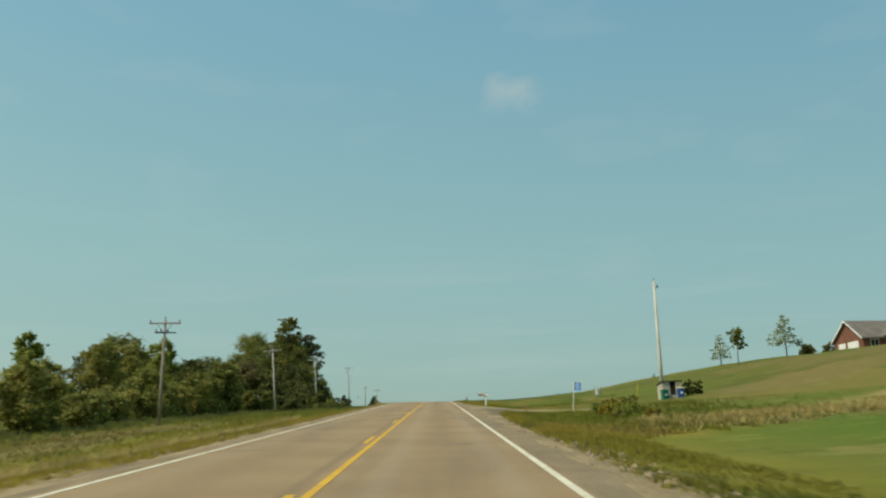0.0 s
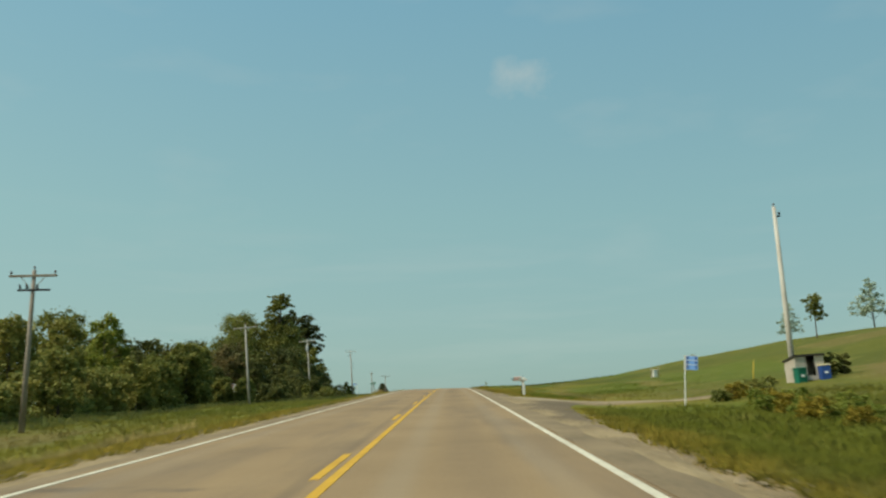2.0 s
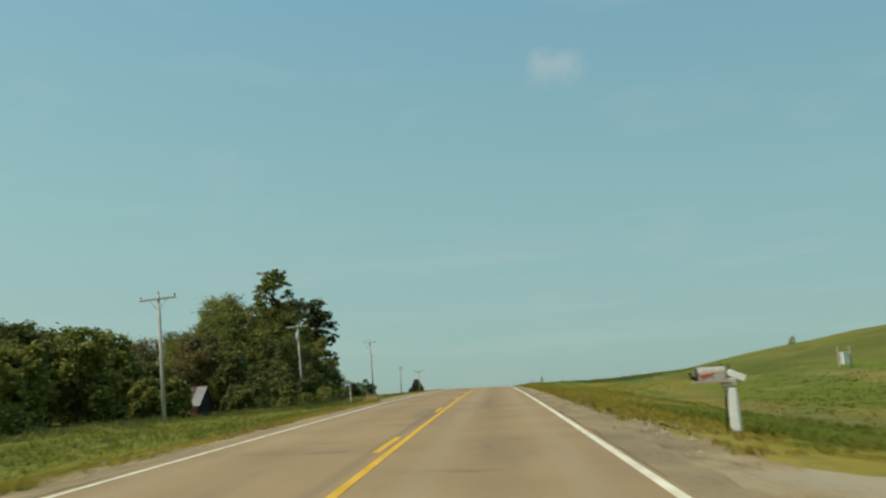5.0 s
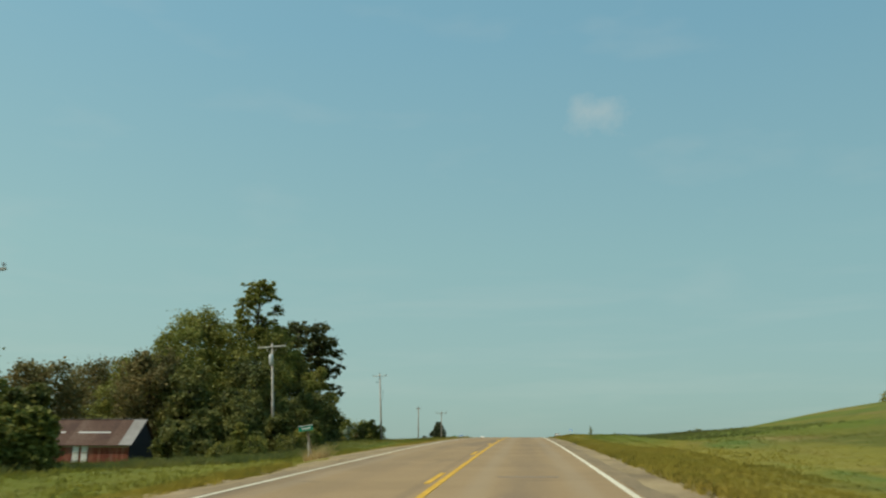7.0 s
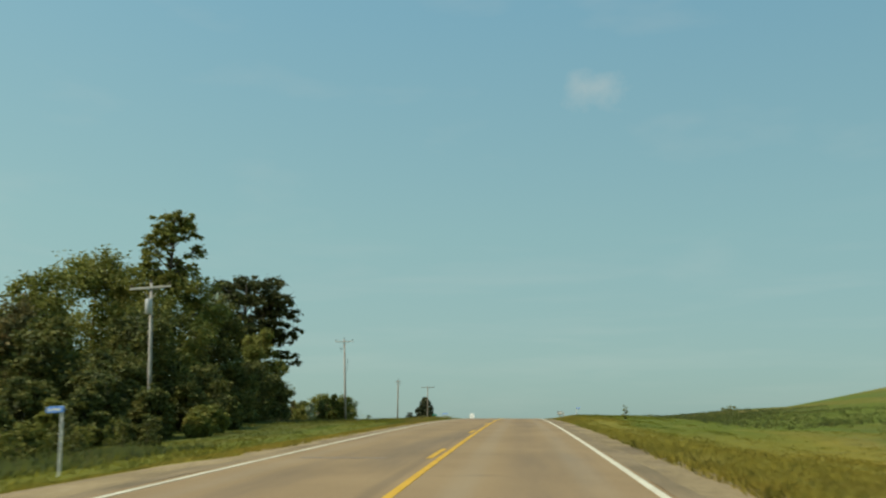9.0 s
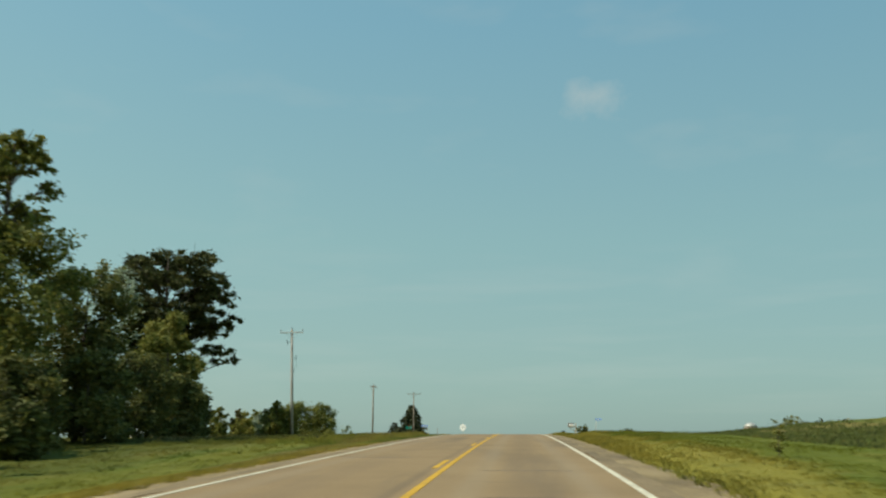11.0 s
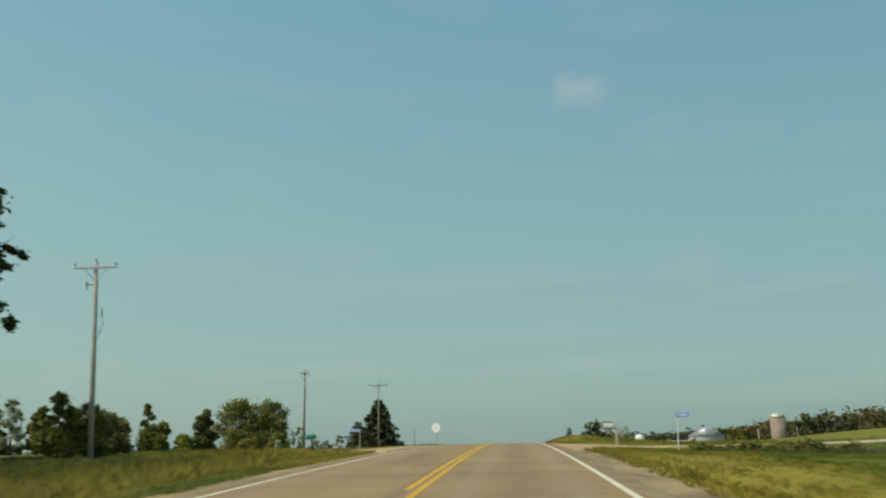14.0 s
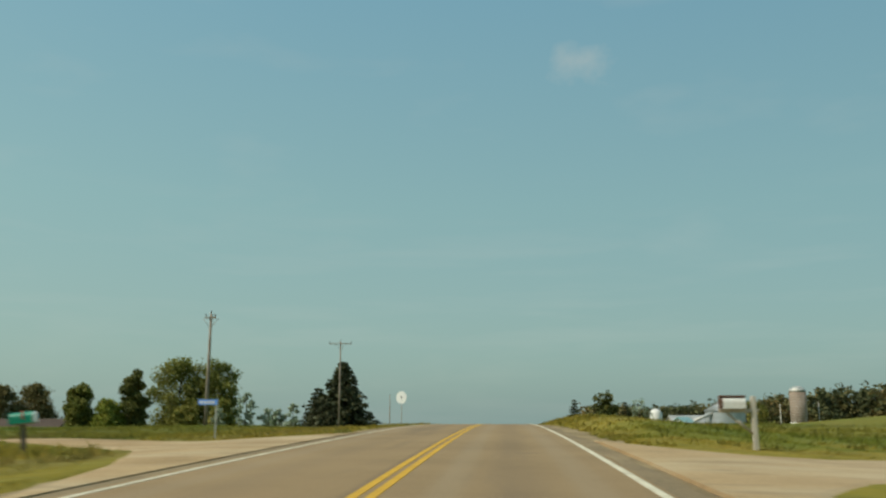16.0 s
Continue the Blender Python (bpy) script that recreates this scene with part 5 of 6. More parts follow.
# ---- utility poles ----
def cross_arm(bm, width, z):
    box(bm, -width / 2, width / 2, -0.16, -0.06, z - 0.06, z + 0.06, 0.01)
    for s in (-1, 1):
        tube(bm, [(0.05 * s, -0.08, z - 0.75), (0.62 * s, -0.08, z - 0.05)], [0.02, 0.02], 5)
    return bm


def insulator(parent, x, z):
    bm = bmesh.new()
    tube(bm, [(0, 0, 0), (0, 0, 0.08), (0, 0, 0.10), (0, 0, 0.16), (0, 0, 0.18), (0, 0, 0.22)], [0.02, 0.02, 0.065, 0.06, 0.045, 0.02], 8)
    bmesh.ops.translate(bm, vec=(x, -0.11 if abs(x) > 0.05 else 0, z), verts=bm.verts)
    return part("insulator", bm, glass_mat, parent, "brown porcelain insulator")


def utility_pole(x, y, h, arm, label, turn=0.0, lean=(0.0, 0.0), girth=0.15, mat=None, group="utility poles along the road", can=False, second=False, arm_mat=None):
    x = x - h * math.tan(radians(lean[1]))
    t = thing("utility_pole", pose(x, y, float(ground_z(x, y)), 0, 0, 0) @ pose(0, 0, 0, *lean, 0) @ pose(0, 0, 0, 0, 0, turn), label, "utility pole", group)
    bm = bmesh.new()
    tube(bm, [(0, 0, -0.4), (0, 0, h * 0.4), (0, 0, h)], [girth, girth * 0.85, girth * 0.62], 12)
    part("pole", bm, mat or pole_wood, t)
    if arm:
        part("cross_arm", cross_arm(bmesh.new(), arm, h - 0.32), arm_mat or mat or pole_wood, t)
        for k in (-arm / 2 + 0.1, arm / 2 - 0.1):
            insulator(t, k, h - 0.26)
    insulator(t, 0, h)
    if can:
        bm = bmesh.new()
        tube(bm, [(0, -0.36, h - 2.1), (0, -0.36, h - 2.05), (0, -0.36, h - 1.15), (0, -0.36, h - 1.08)], [0.16, 0.21, 0.21, 0.14], 14)
        box(bm, -0.05, 0.05, -0.20, -0.08, h - 1.8, h - 1.4)
        part("transformer", bm, grey_can, t, "pale grey transformer can")
    if second:
        bm = box(bmesh.new(), -0.75, 0.95, -0.15, -0.06, h - 1.12, h - 1.02, 0.01)
        part("equipment_arm", bm, black_metal, t, "dark equipment arm")
        for k in (-0.6, -0.25, 0.3):
            bm = bmesh.new()
            tube(bm, [(k, -0.12, h - 1.02), (k - 0.05, -0.14, h - 0.78)], [0.06, 0.05], 7)
            part("cutout", bm, black_metal, t, "black fuse cutout")
    return t


utility_pole(-20.05, 79.0, tall(-20.05, 79, 7.25), 2.5, "weathered wooden utility pole with a pale cross arm and dark equipment", lean=(0, 0.4), second=True)
utility_pole(-21.3, 130.3, tall(-21.3, 130.3, 7.6), 2.6, "weathered wooden utility pole with one cross arm", lean=(0, -4.2), mat=grey_pole)
utility_pole(-21.8, 175.0, tall(-21.8, 175, 8.0), 2.7, "weathered wooden utility pole with a transformer can", lean=(0, -3.8), can=True, mat=grey_pole, arm_mat=pale_pole)
pd = utility_pole(-21.65, 235.3, tall(-21.6, 236.2, 8.1), 2.4, "tall wooden utility pole with a cross arm and cable fittings", turn=12, lean=(0, -2.6), girth=0.17, mat=grey_pole, arm_mat=white_paint)
bm = bmesh.new()
tube(bm, [(0.15, -0.05, 7.9), (0.42, -0.1, 7.85), (0.45, -0.1, 7.3), (0.32, -0.1, 6.9), (0.12, -0.05, 6.5)], [0.018] * 5, 5)
tube(bm, [(0.4, -0.1, 8.25), (0.4, -0.1, 7.7)], [0.035, 0.03], 6)
part("cable_loop", bm, black_metal, pd, "hanging black cable loop")
bm = bmesh.new()
tube(bm, [(-0.12, 0, 9.6), (-0.5, 0, 9.65)], [0.02, 0.02], 5)
tube(bm, [(-0.5, 0, 9.8), (-0.45, 0, 9.35)], [0.05, 0.035], 6)
part("cutout", bm, black_metal, pd, "black fuse cutout")
utility_pole(-21.0, 282.5, tall(-21, 282.5, 3.3), 0.9, "slim wooden utility pole with a single top fitting", mat=pole_wood)
utility_pole(-21.1, 335.6, tall(-21.1, 335.6, 2.6), 3.2, "wooden utility pole with a wide T-shaped cross arm")
utility_pole(-20.2, 381, tall(-20.2, 381, -6.4), 0, "distant bare utility pole", girth=0.11)
rp = utility_pole(20.5, 83.5, tall(20.45, 83.5, 10.35), 0.0, "pale weathered utility pole behind a small shed", lean=(0, -0.3), mat=pale_pole, group="poles beside the shed", girth=0.17)
H = tall(20.45, 83.5, 10.35)
part("bracket", boxes((0.08, 0.30, -0.05, 0.05, H - 0.62, H - 0.54), (0.22, 0.30, -0.05, 0.05, H - 0.54, H - 0.30), bevel=0.01), black_metal, rp, "small dark bracket")
utility_pole(70, 440, 7.5, 0, "distant grey pole in a farmyard", mat=pale_pole, group="farmyard poles", girth=0.16)
utility_pole(91, 473, 8.5, 0, "distant grey pole beside a silo", mat=pale_pole, group="farmyard poles", girth=0.16)
yl = utility_pole(-70, 362, 6.2, 0, "small yard light on a dark pole", mat=bark, group="farmyard poles", girth=0.1)
part("lamp_head", box(bmesh.new(), -0.2, 0.5, -0.15, 0.15, 5.0, 5.3, 0.05), black_metal, yl, "dark lamp head")


# ---- right of the road: shed, bins, signs, mailboxes ----
def bin_cart(m, body, lid, label):
    t = thing("wheelie_bin", m, label, "bin", "bins by the shed")
    bm = bmesh.new()
    prism(bm, [(-0.27, 0.05), (0.30, 0.05), (0.36, 1.0), (-0.36, 1.0)], (-0.30, 0.30), "x")
    part("body", bm, body, t)
    bm = bmesh.new()
    prism(bm, [(-0.39, 1.0), (0.40, 1.0), (0.40, 1.04), (0.1, 1.10), (-0.39, 1.05)], (-0.33, 0.33), "x")
    part("lid", bm, lid, t)
    for s in (-0.27, 0.27):
        bm = bmesh.new()
        tube(bm, [(s - 0.03, 0.30, 0.1), (s + 0.03, 0.30, 0.1)], [0.1, 0.1], 10)
        part("wheel", bm, black_metal, t)
    part("label_plate", box(bmesh.new(), -0.12, 0.12, -0.36, -0.345, 0.55, 0.66), sign_white, t, "small white label")
    return t


sh = thing("shed", on(21.12, 83.2, 4, (0, -2.5), 0.22) @ Matrix.Diagonal((0.68, 0.86, 0.94, 1)), "small open-fronted shed of pale weathered boards with a tarred roof", "shed")
for a, b2 in ((-1.2, -0.25), (0.45, 1.2)):
    k = a
    while k < b2 - 0.02:
        w = min(0.16, b2 - k)
        part("board", box(bmesh.new(), k + 0.004, k + w - 0.004, -0.73, -0.70, 0.0, 1.60), pale_board, sh)
        k += w
for s in (-1.2, 1.17):
    bm = bmesh.new()
    prism(bm, [(-0.70, -0.05), (0.75, -0.05), (0.75, 1.42), (-0.70, 1.60)], (s, s + 0.03), "x")
    part("side_wall", bm, pale_board, sh)
part("back_wall", box(bmesh.new(), -1.17, 1.17, 0.72, 0.75, -0.05, 1.42), pale_board, sh)
part("floor", box(bmesh.new(), -1.17, 1.17, -0.69, 0.72, -0.05, 0.06), pale_board, sh)
part("low_board", box(bmesh.new(), -0.25, 0.45, -0.73, -0.70, 0.22, 0.48), pale_board, sh)
bm = bmesh.new()
prism(bm, [(-0.85, 1.63), (0.85, 1.41), (0.85, 1.48), (-0.85, 1.72)], (-1.32, 1.32), "x")
part("roof", bm, tar_roof, sh, "dark tarred overhanging roof")
bin_cart(on(20.42, 82.2, 6, (0, -2.5), 0.22) @ Matrix.Diagonal((0.78, 0.86, 0.94, 1)), green_plastic, green_plastic, "dark green wheeled rubbish bin before a shed")
bin_cart(on(21.75, 82.2, -4, (0, -2.5), 0.22) @ Matrix.Diagonal((0.78, 0.86, 0.94, 1)), blue_plastic, cream_plastic, "blue wheeled recycling bin with a cream lid")


def bars(parent, rows, cols, x0, x1, z0, z1, y, mat, seed=1):
    """Plain bars in place of writing that cannot be read."""
    r = random.Random(seed)
    for i in range(rows):
        zb = z0 + (z1 - z0) * (i + 0.22) / rows
        zt = z0 + (z1 - z0) * (i + 0.78) / rows
        k = x0
        for _ in range(cols):
            w = (x1 - x0) / cols * r.uniform(0.62, 0.86)
            part("bar", box(bmesh.new(), k, k + w, y - 0.004, y, zb, zt), mat, parent)
            k += (x1 - x0) / cols


def post_sign(name, m, post_h, plate, mat, label, category="road sign", rows=1, cols=3, bar=None, post_mat=None, edge=None):
    """A flat plate (x0, x1, z0, z1) on a post."""
    t = thing(name, m, label, category)
    part("post", box(bmesh.new(), -0.024, 0.024, -0.02, 0.028, -0.4, post_h, 0.006), post_mat or steel, t)
    x0, x1, z0, z1 = plate
    pl = part("plate", box(bmesh.new(), x0, x1, -0.045, -0.025, z0, z1, 0.004), mat, t)
    if edge:
        part("border", boxes((x0, x1, -0.05, -0.045, z1 - 0.02, z1), (x0, x1, -0.05, -0.045, z0, z0 + 0.02)), edge, t)
    bars(pl, rows, cols, x0 + 0.06, x1 - 0.06, z0 + 0.02, z1 - 0.02, -0.045, bar or sign_white)
    return t


bs = post_sign("blue_sign", on(10.95, 70.7, -4, (0, 4.5), -0.09), 1.95, (-0.02, 0.50, 1.38, 1.95), light_blue, "light blue roadside sign with dark blue marks on a pale post", rows=0, post_mat=white_paint)
for k in range(3):
    z = 1.44 + 0.18 * k
    for q in (0.05, 0.38):
        part("bar", box(bmesh.new(), q, q + 0.08, -0.049, -0.045, z, z + 0.12), deep_blue, bs)
    part("stripe", box(bmesh.new(), 0.0, 0.48, -0.048, -0.045, z + 0.135, z + 0.16), sign_white, bs)
part("edge_board", box(bmesh.new(), -0.05, 0.03, -0.055, -0.045, 1.36, 1.96), white_paint, bs)
post_sign("street_sign", on(8.15, 225.3, -6, (0, 2)), 1.50, (-0.06, 0.46, 1.33, 1.50), sign_blue, "blue street name sign on a pale post", rows=1, cols=4, post_mat=white_paint)
post_sign("street_sign", on(-9.0, 249.5, 0), tall(-9.0, 249.5, -1.95), (-0.68, 0.05, tall(-9.0, 249.5, -2.15), tall(-9.0, 249.5, -1.95)), sign_blue, "pale blue street name sign on a grey post", rows=1, cols=4, post_mat=steel)
post_sign("street_sign", on(-10.4, 145.2, 0, (0, -3)), 1.84, (-0.42, 0.06, 1.65, 1.82), sign_blue, "small blue and white sign on a white post", rows=1, cols=3, post_mat=white_paint)
mk = thing("marker_post", on(18.5, 84.2, 0, (0, 6)), "bright yellow buried-cable marker post", "marker post")
bm = bmesh.new()
tube(bm, [(0, 0, -0.3), (0, 0, 1.45), (0, 0, 1.5)], [0.032, 0.032, 0.015], 8)
part("tube", bm, yellow_post, mk)
ub = thing("utility_box", on(23.05, 126.2, 20) @ Matrix.Scale(0.72, 4), "white utility box between two short wooden posts", "utility box")
part("cabinet", box(bmesh.new(), -0.32, 0.32, -0.2, 0.2, 0.25, 1.25, 0.03), white_paint, ub)
part("lid", box(bmesh.new(), -0.34, 0.34, -0.22, 0.22, 1.25, 1.31, 0.02), white_paint, ub)
for s in (-0.62, 0.62):
    part("post", box(bmesh.new(), s - 0.05, s + 0.05, -0.05, 0.05, -0.3, 1.75, 0.015), pale_board, ub, "weathered wooden post")


def mailbox(m, label, flag=True, brace=True, box_mat=None, name="mailbox"):
    """A road mailbox on a jutting arm over a tall white post; the box's door faces the road."""
    t = thing(name, m, label, "mailbox")
    bm = bmesh.new()
    prism(bm, [(-0.10, -0.8), (0.10, -0.8), (0.10, 0.78), (-0.10, 0.78)], (0.42, 0.60), "x")
    part("post", bm, white_paint, t, "flaking white wooden post")
    part("post_side", box(bmesh.new(), 0.60, 0.66, -0.06, 0.10, -0.8, 0.62, 0.01), white_paint, t)
    if brace:
        bm = bmesh.new()
        tube(bm, [(0.30, 0.1, -0.5), (0.42, 0.14, 0.75)], [0.03, 0.03], 5)
        part("stay", bm, black_metal, t, "dark iron stay")
    part("bracket", box(bmesh.new(), 0.30, 0.64, -0.12, 0.12, 0.76, 0.98, 0.02), pale_board, t)
    bm = box(bmesh.new(), -0.16, 0.30, -0.09, 0.09, 0, 0.18, 0.02)
    bmesh.ops.transform(bm, matrix=pose(0.56, -0.02, 0.98, 0, 24, 0), verts=bm.verts)
    part("arm", bm, white_paint, t, "slanting white board")
    part("shelf", box(bmesh.new(), -0.42, 0.48, -0.16, 0.16, 0.88, 0.92, 0.005), pale_board, t)
    bm = bmesh.new()
    arc = [(0.15 * math.cos(a), 1.14 + 0.15 * math.sin(a)) for a in [math.pi * k / 8 for k in range(9)]]
    prism(bm, [(-0.15, 0.93), (0.15, 0.93)] + arc, (-0.30, 0.38), "x")
    bx = part("box", bm, box_mat or mail_metal, t, "rusting metal box with a rounded top")
    # black cap stands for the dark inside of the open box
    bm = bmesh.new()
    prism(bm, [(-0.14, 0.94), (0.14, 0.94)] + [(a * 0.94, z - 0.01) for a, z in arc], (-0.325, -0.30), "x")
    part("door", bm, black_metal, bx, "black cap for the unlit open end")
    bm = bmesh.new()
    tube(bm, [(-0.34, -0.06, 1.0), (-0.45, -0.06, 1.03), (-0.50, -0.06, 1.16)], [0.05, 0.055, 0.05], 6)
    part("newspaper_tube", bm, black_metal, bx, "dark crumpled tube")
    if flag:
        bm = box(bmesh.new(), -0.22, 0.10, -0.165, -0.155, 1.08, 1.12, 0.004)
        box(bm, -0.24, -0.06, -0.165, -0.155, 1.05, 1.13, 0.004)
        bmesh.ops.rotate(bm, cent=(0, 0, 1.1), matrix=Matrix.Rotation(radians(-14), 3, "Y"), verts=bm.verts)
        part("flag", bm, flag_red, bx, "lowered red flag")
        part("rod", box(bmesh.new(), 0.50, 0.53, 0.05, 0.08, 1.0, 1.36), black_metal, t, "dark upright rod")
    return t


mailbox(on(5.58, 88.5, -4, (0, 0), -0.24) @ Matrix.Scale(0.70, 4), "rusty pale mailbox with a red flag on a white post")
mb = thing("mailbox", on(7.35, 239.2, 0), "white mailbox with a dark end on a braced wooden post", "mailbox")
top = tall(7.35, 239.2, -1.50)
part("post", box(bmesh.new(), -0.055, 0.055, -0.055, 0.055, -0.5, top, 0.01), pale_board, mb, "grey weathered post")
part("arm", box(bmesh.new(), -0.80, 0.10, -0.045, 0.045, top - 0.38, top - 0.29, 0.008), pale_board, mb)
bm = bmesh.new()
tube(bm, [(-0.62, 0, top - 0.38), (-0.04, 0, top - 0.86)], [0.045, 0.045], 4)
part("brace", bm, pale_board, mb, "slanting brace")
bm = bmesh.new()
arc = [(0.13 * math.cos(q), top - 0.14 + 0.12 * math.sin(q)) for q in [math.pi * k / 8 for k in range(9)]]
prism(bm, [(-0.13, top - 0.285), (0.13, top - 0.285)] + arc, (-0.72, -0.20), "x")
bx = part("box", bm, white_paint, mb, "white metal box with a rounded top")
bm = bmesh.new()
prism(bm, [(-0.125, top - 0.28), (0.125, top - 0.28)] + arc, (-0.78, -0.72), "x")
part("door", bm, rust_tin, bx, "dark red-brown door")
part("lid", box(bmesh.new(), -0.78, -0.18, -0.10, 0.10, top - 0.035, top + 0.02, 0.012), rust_tin, bx, "dark weathered top")
gm = thing("mailbox", on(-9.6, 238.0, 6, (0, -6)), "green rounded mailbox with a white end on a dark post", "mailbox")
part("post", box(bmesh.new(), -0.05, 0.05, -0.05, 0.05, -0.5, 0.74, 0.012), bark, gm, "dark weathered post")
part("shelf", box(bmesh.new(), -0.22, 0.22, -0.11, 0.11, 0.74, 0.77, 0.005), pale_board, gm)
arc = [(0.13 * math.cos(q), 0.90 + 0.13 * math.sin(q)) for q in [math.pi * k / 8 for k in range(9)]]
bx = part("box", prism(bmesh.new(), [(-0.13, 0.77), (0.13, 0.77)] + arc, (-0.28, 0.27), "x"), sign_green, gm, "bright green metal box")
part("door", prism(bmesh.new(), [(-0.125, 0.775), (0.125, 0.775)] + [(a * 0.96, z - 0.005) for a, z in arc], (0.27, 0.295), "x"), sign_white, bx, "white door end")
part("flag", box(bmesh.new(), 0.02, 0.06, -0.145, -0.132, 0.86, 1.06, 0.004), flag_red, bx)
for x, y, tn, ln, up in ((-7.0, 131.9, 8, 9, 0.42),):
    t = thing("mailbox", on(x, y, tn, (0, -ln * 1.1), -up) @ Matrix.Scale(0.86, 4), "leaning mailbox with a green plate in tall grass", "mailbox")
    part("post", box(bmesh.new(), -0.05, 0.05, -0.05, 0.05, -0.7, 0.95, 0.01), pole_wood, t)
    bm = bmesh.new()
    prism(bm, [(-0.28, 0.98), (0.28, 0.98)] + [(0.28 - 0.56 * k / 6, 1.10 + 0.12 * math.sin(math.pi * k / 6)) for k in range(7)], (-0.16, 0.16), "x")
    part("box", bm, black_metal, t, "black metal box")
    pl = part("plate", box(bmesh.new(), -0.38, 0.30, -0.34, -0.31, 0.94, 1.18, 0.004), sign_green, t, "green address plate")
    bars(pl, 1, 4, -0.22, 0.20, 0.98, 1.12, -0.34, sign_white, 3)
    part("lip", box(bmesh.new(), -0.40, 0.32, -0.36, -0.345, 1.17, 1.20), sign_white, t, "pale upper edge")
    tufts("dry_grass", 26, x - 0.15, x + 0.75, y - 0.5, y + 0.5, 0.75, 0.03, 16, straw, int(abs(y)), "pale dry grass clump at a mailbox")
tree("weeds", 7.0, 168.4, tall(7.0, 168.4, 0.42), 0.22, leaf_green, "tall leafy thistle standing in verge grass", "weeds", 77, 0.1, 130, 0.05, n_lobes=7, girth=0.01)
st = thing("road_sign", on(-8.0, 298, -28), "back of a white round-looking sign on a steel post", "road sign")
part("post", box(bmesh.new(), -0.035, 0.035, -0.02, 0.035, -0.4, 2.9, 0.008), steel, st)
bm = bmesh.new()
ring = [bm.verts.new((0.62 * math.cos(math.tau * (k + 0.5) / 8), -0.045, 2.72 + 0.60 * math.sin(math.tau * (k + 0.5) / 8))) for k in range(8)]
disc = bm.faces.new(ring)
lift = bmesh.ops.extrude_face_region(bm, geom=[disc])
bmesh.ops.translate(bm, vec=(0, 0.02, 0), verts=[v for v in lift["geom"] if isinstance(v, bmesh.types.BMVert)])
bmesh.ops.recalc_face_normals(bm, faces=bm.faces)
plate = part("plate", bm, sign_white, st, "pale octagonal plate")
part("mark", box(bmesh.new(), -0.05, 0.05, -0.049, -0.045, 2.60, 2.86), black_metal, plate, "small dark mark")


# ---- brick house on the hill ----
def house():
    x, y = 65.4, 142.5
    h = thing("house", pose(x, y, tall(66.5, 142.5, 6.2) + float(ground_z(x, y)) - 0.4, 0, 0, 3), "red brick house with grey shingle roof and white garage doors", "house")
    w, d, eave, top = 13.0, 4.2, 2.4, 5.2
    bm = bmesh.new()
    prism(bm, [(-d, -1.5), (d, -1.5), (d, eave), (0, top), (-d, eave)], (0, w), "x")
    part("wall", bm, brick_red, h, "red brick wall")
    bm = bmesh.new()
    for s in (-1, 1):
        prism(bm, [(s * (d + 0.4), eave - 0.28), (0, top + 0.02), (0, top + 0.22), (s * (d + 0.4), eave - 0.06)], (-0.4, w + 0.3), "x")
    part("roof", bm, roof_grey, h, "grey-brown shingle roof")
    bm = bmesh.new()
    for s in (-1, 1):
        prism(bm, [(s * (d + 0.42), eave - 0.34), (0, top - 0.02), (0, top + 0.2), (s * (d + 0.42), eave - 0.08)], (-0.47, -0.41), "x")
    part("bargeboard", bm, white_paint, h, "white bargeboard")
    for a, b2 in ((-2.9, 0.2), (0.9, 2.9)):
        dr = part("garage_door", box(bmesh.new(), -0.06, 0.0, a, b2, -0.1, 2.0), white_paint, h, "white panelled garage door")
        for k in range(4):
            part("panel", box(bmesh.new(), -0.085, -0.06, a + 0.1, b2 - 0.1, -0.02 + k * 0.5, 0.40 + k * 0.5, 0.01), white_paint, dr)
    wing = bmesh.new()
    prism(wing, [(3.4, -1.5), (10.5, -1.5), (10.5, 2.7), (6.95, 5.1), (3.4, 2.7)], (-d - 1.6, -d), "y")
    part("wing", wing, brick_red, h, "brick front wing")
    bm = bmesh.new()
    for s in (-1, 1):
        prism(bm, [(6.95 + s * 3.95, 2.42), (6.95, 5.12), (6.95, 5.32), (6.95 + s * 3.95, 2.64)], (-d - 2.0, 0), "y")
    part("wing_roof", bm, roof_grey, h)
    for a in (1.2, 4.6, 7.6):
        wd = part("window", box(bmesh.new(), a, a + 1.1, -d - (1.64 if a > 3 else 0.04), -d - (1.6 if a > 3 else 0.0), 0.7, 2.0), dark_inside, h, "dark window")
        q = -d - (1.68 if a > 3 else 0.08)
        part("frame", boxes((a - 0.1, a + 1.2, q, q + 0.04, 2.0, 2.1), (a - 0.1, a + 1.2, q, q + 0.04, 0.6, 0.7), (a - 0.1, a, q, q + 0.04, 0.7, 2.0), (a + 1.1, a + 1.2, q, q + 0.04, 0.7, 2.0), (a + 0.52, a + 0.58, q, q + 0.04, 0.7, 2.0)), white_paint, wd)
    return h


house()


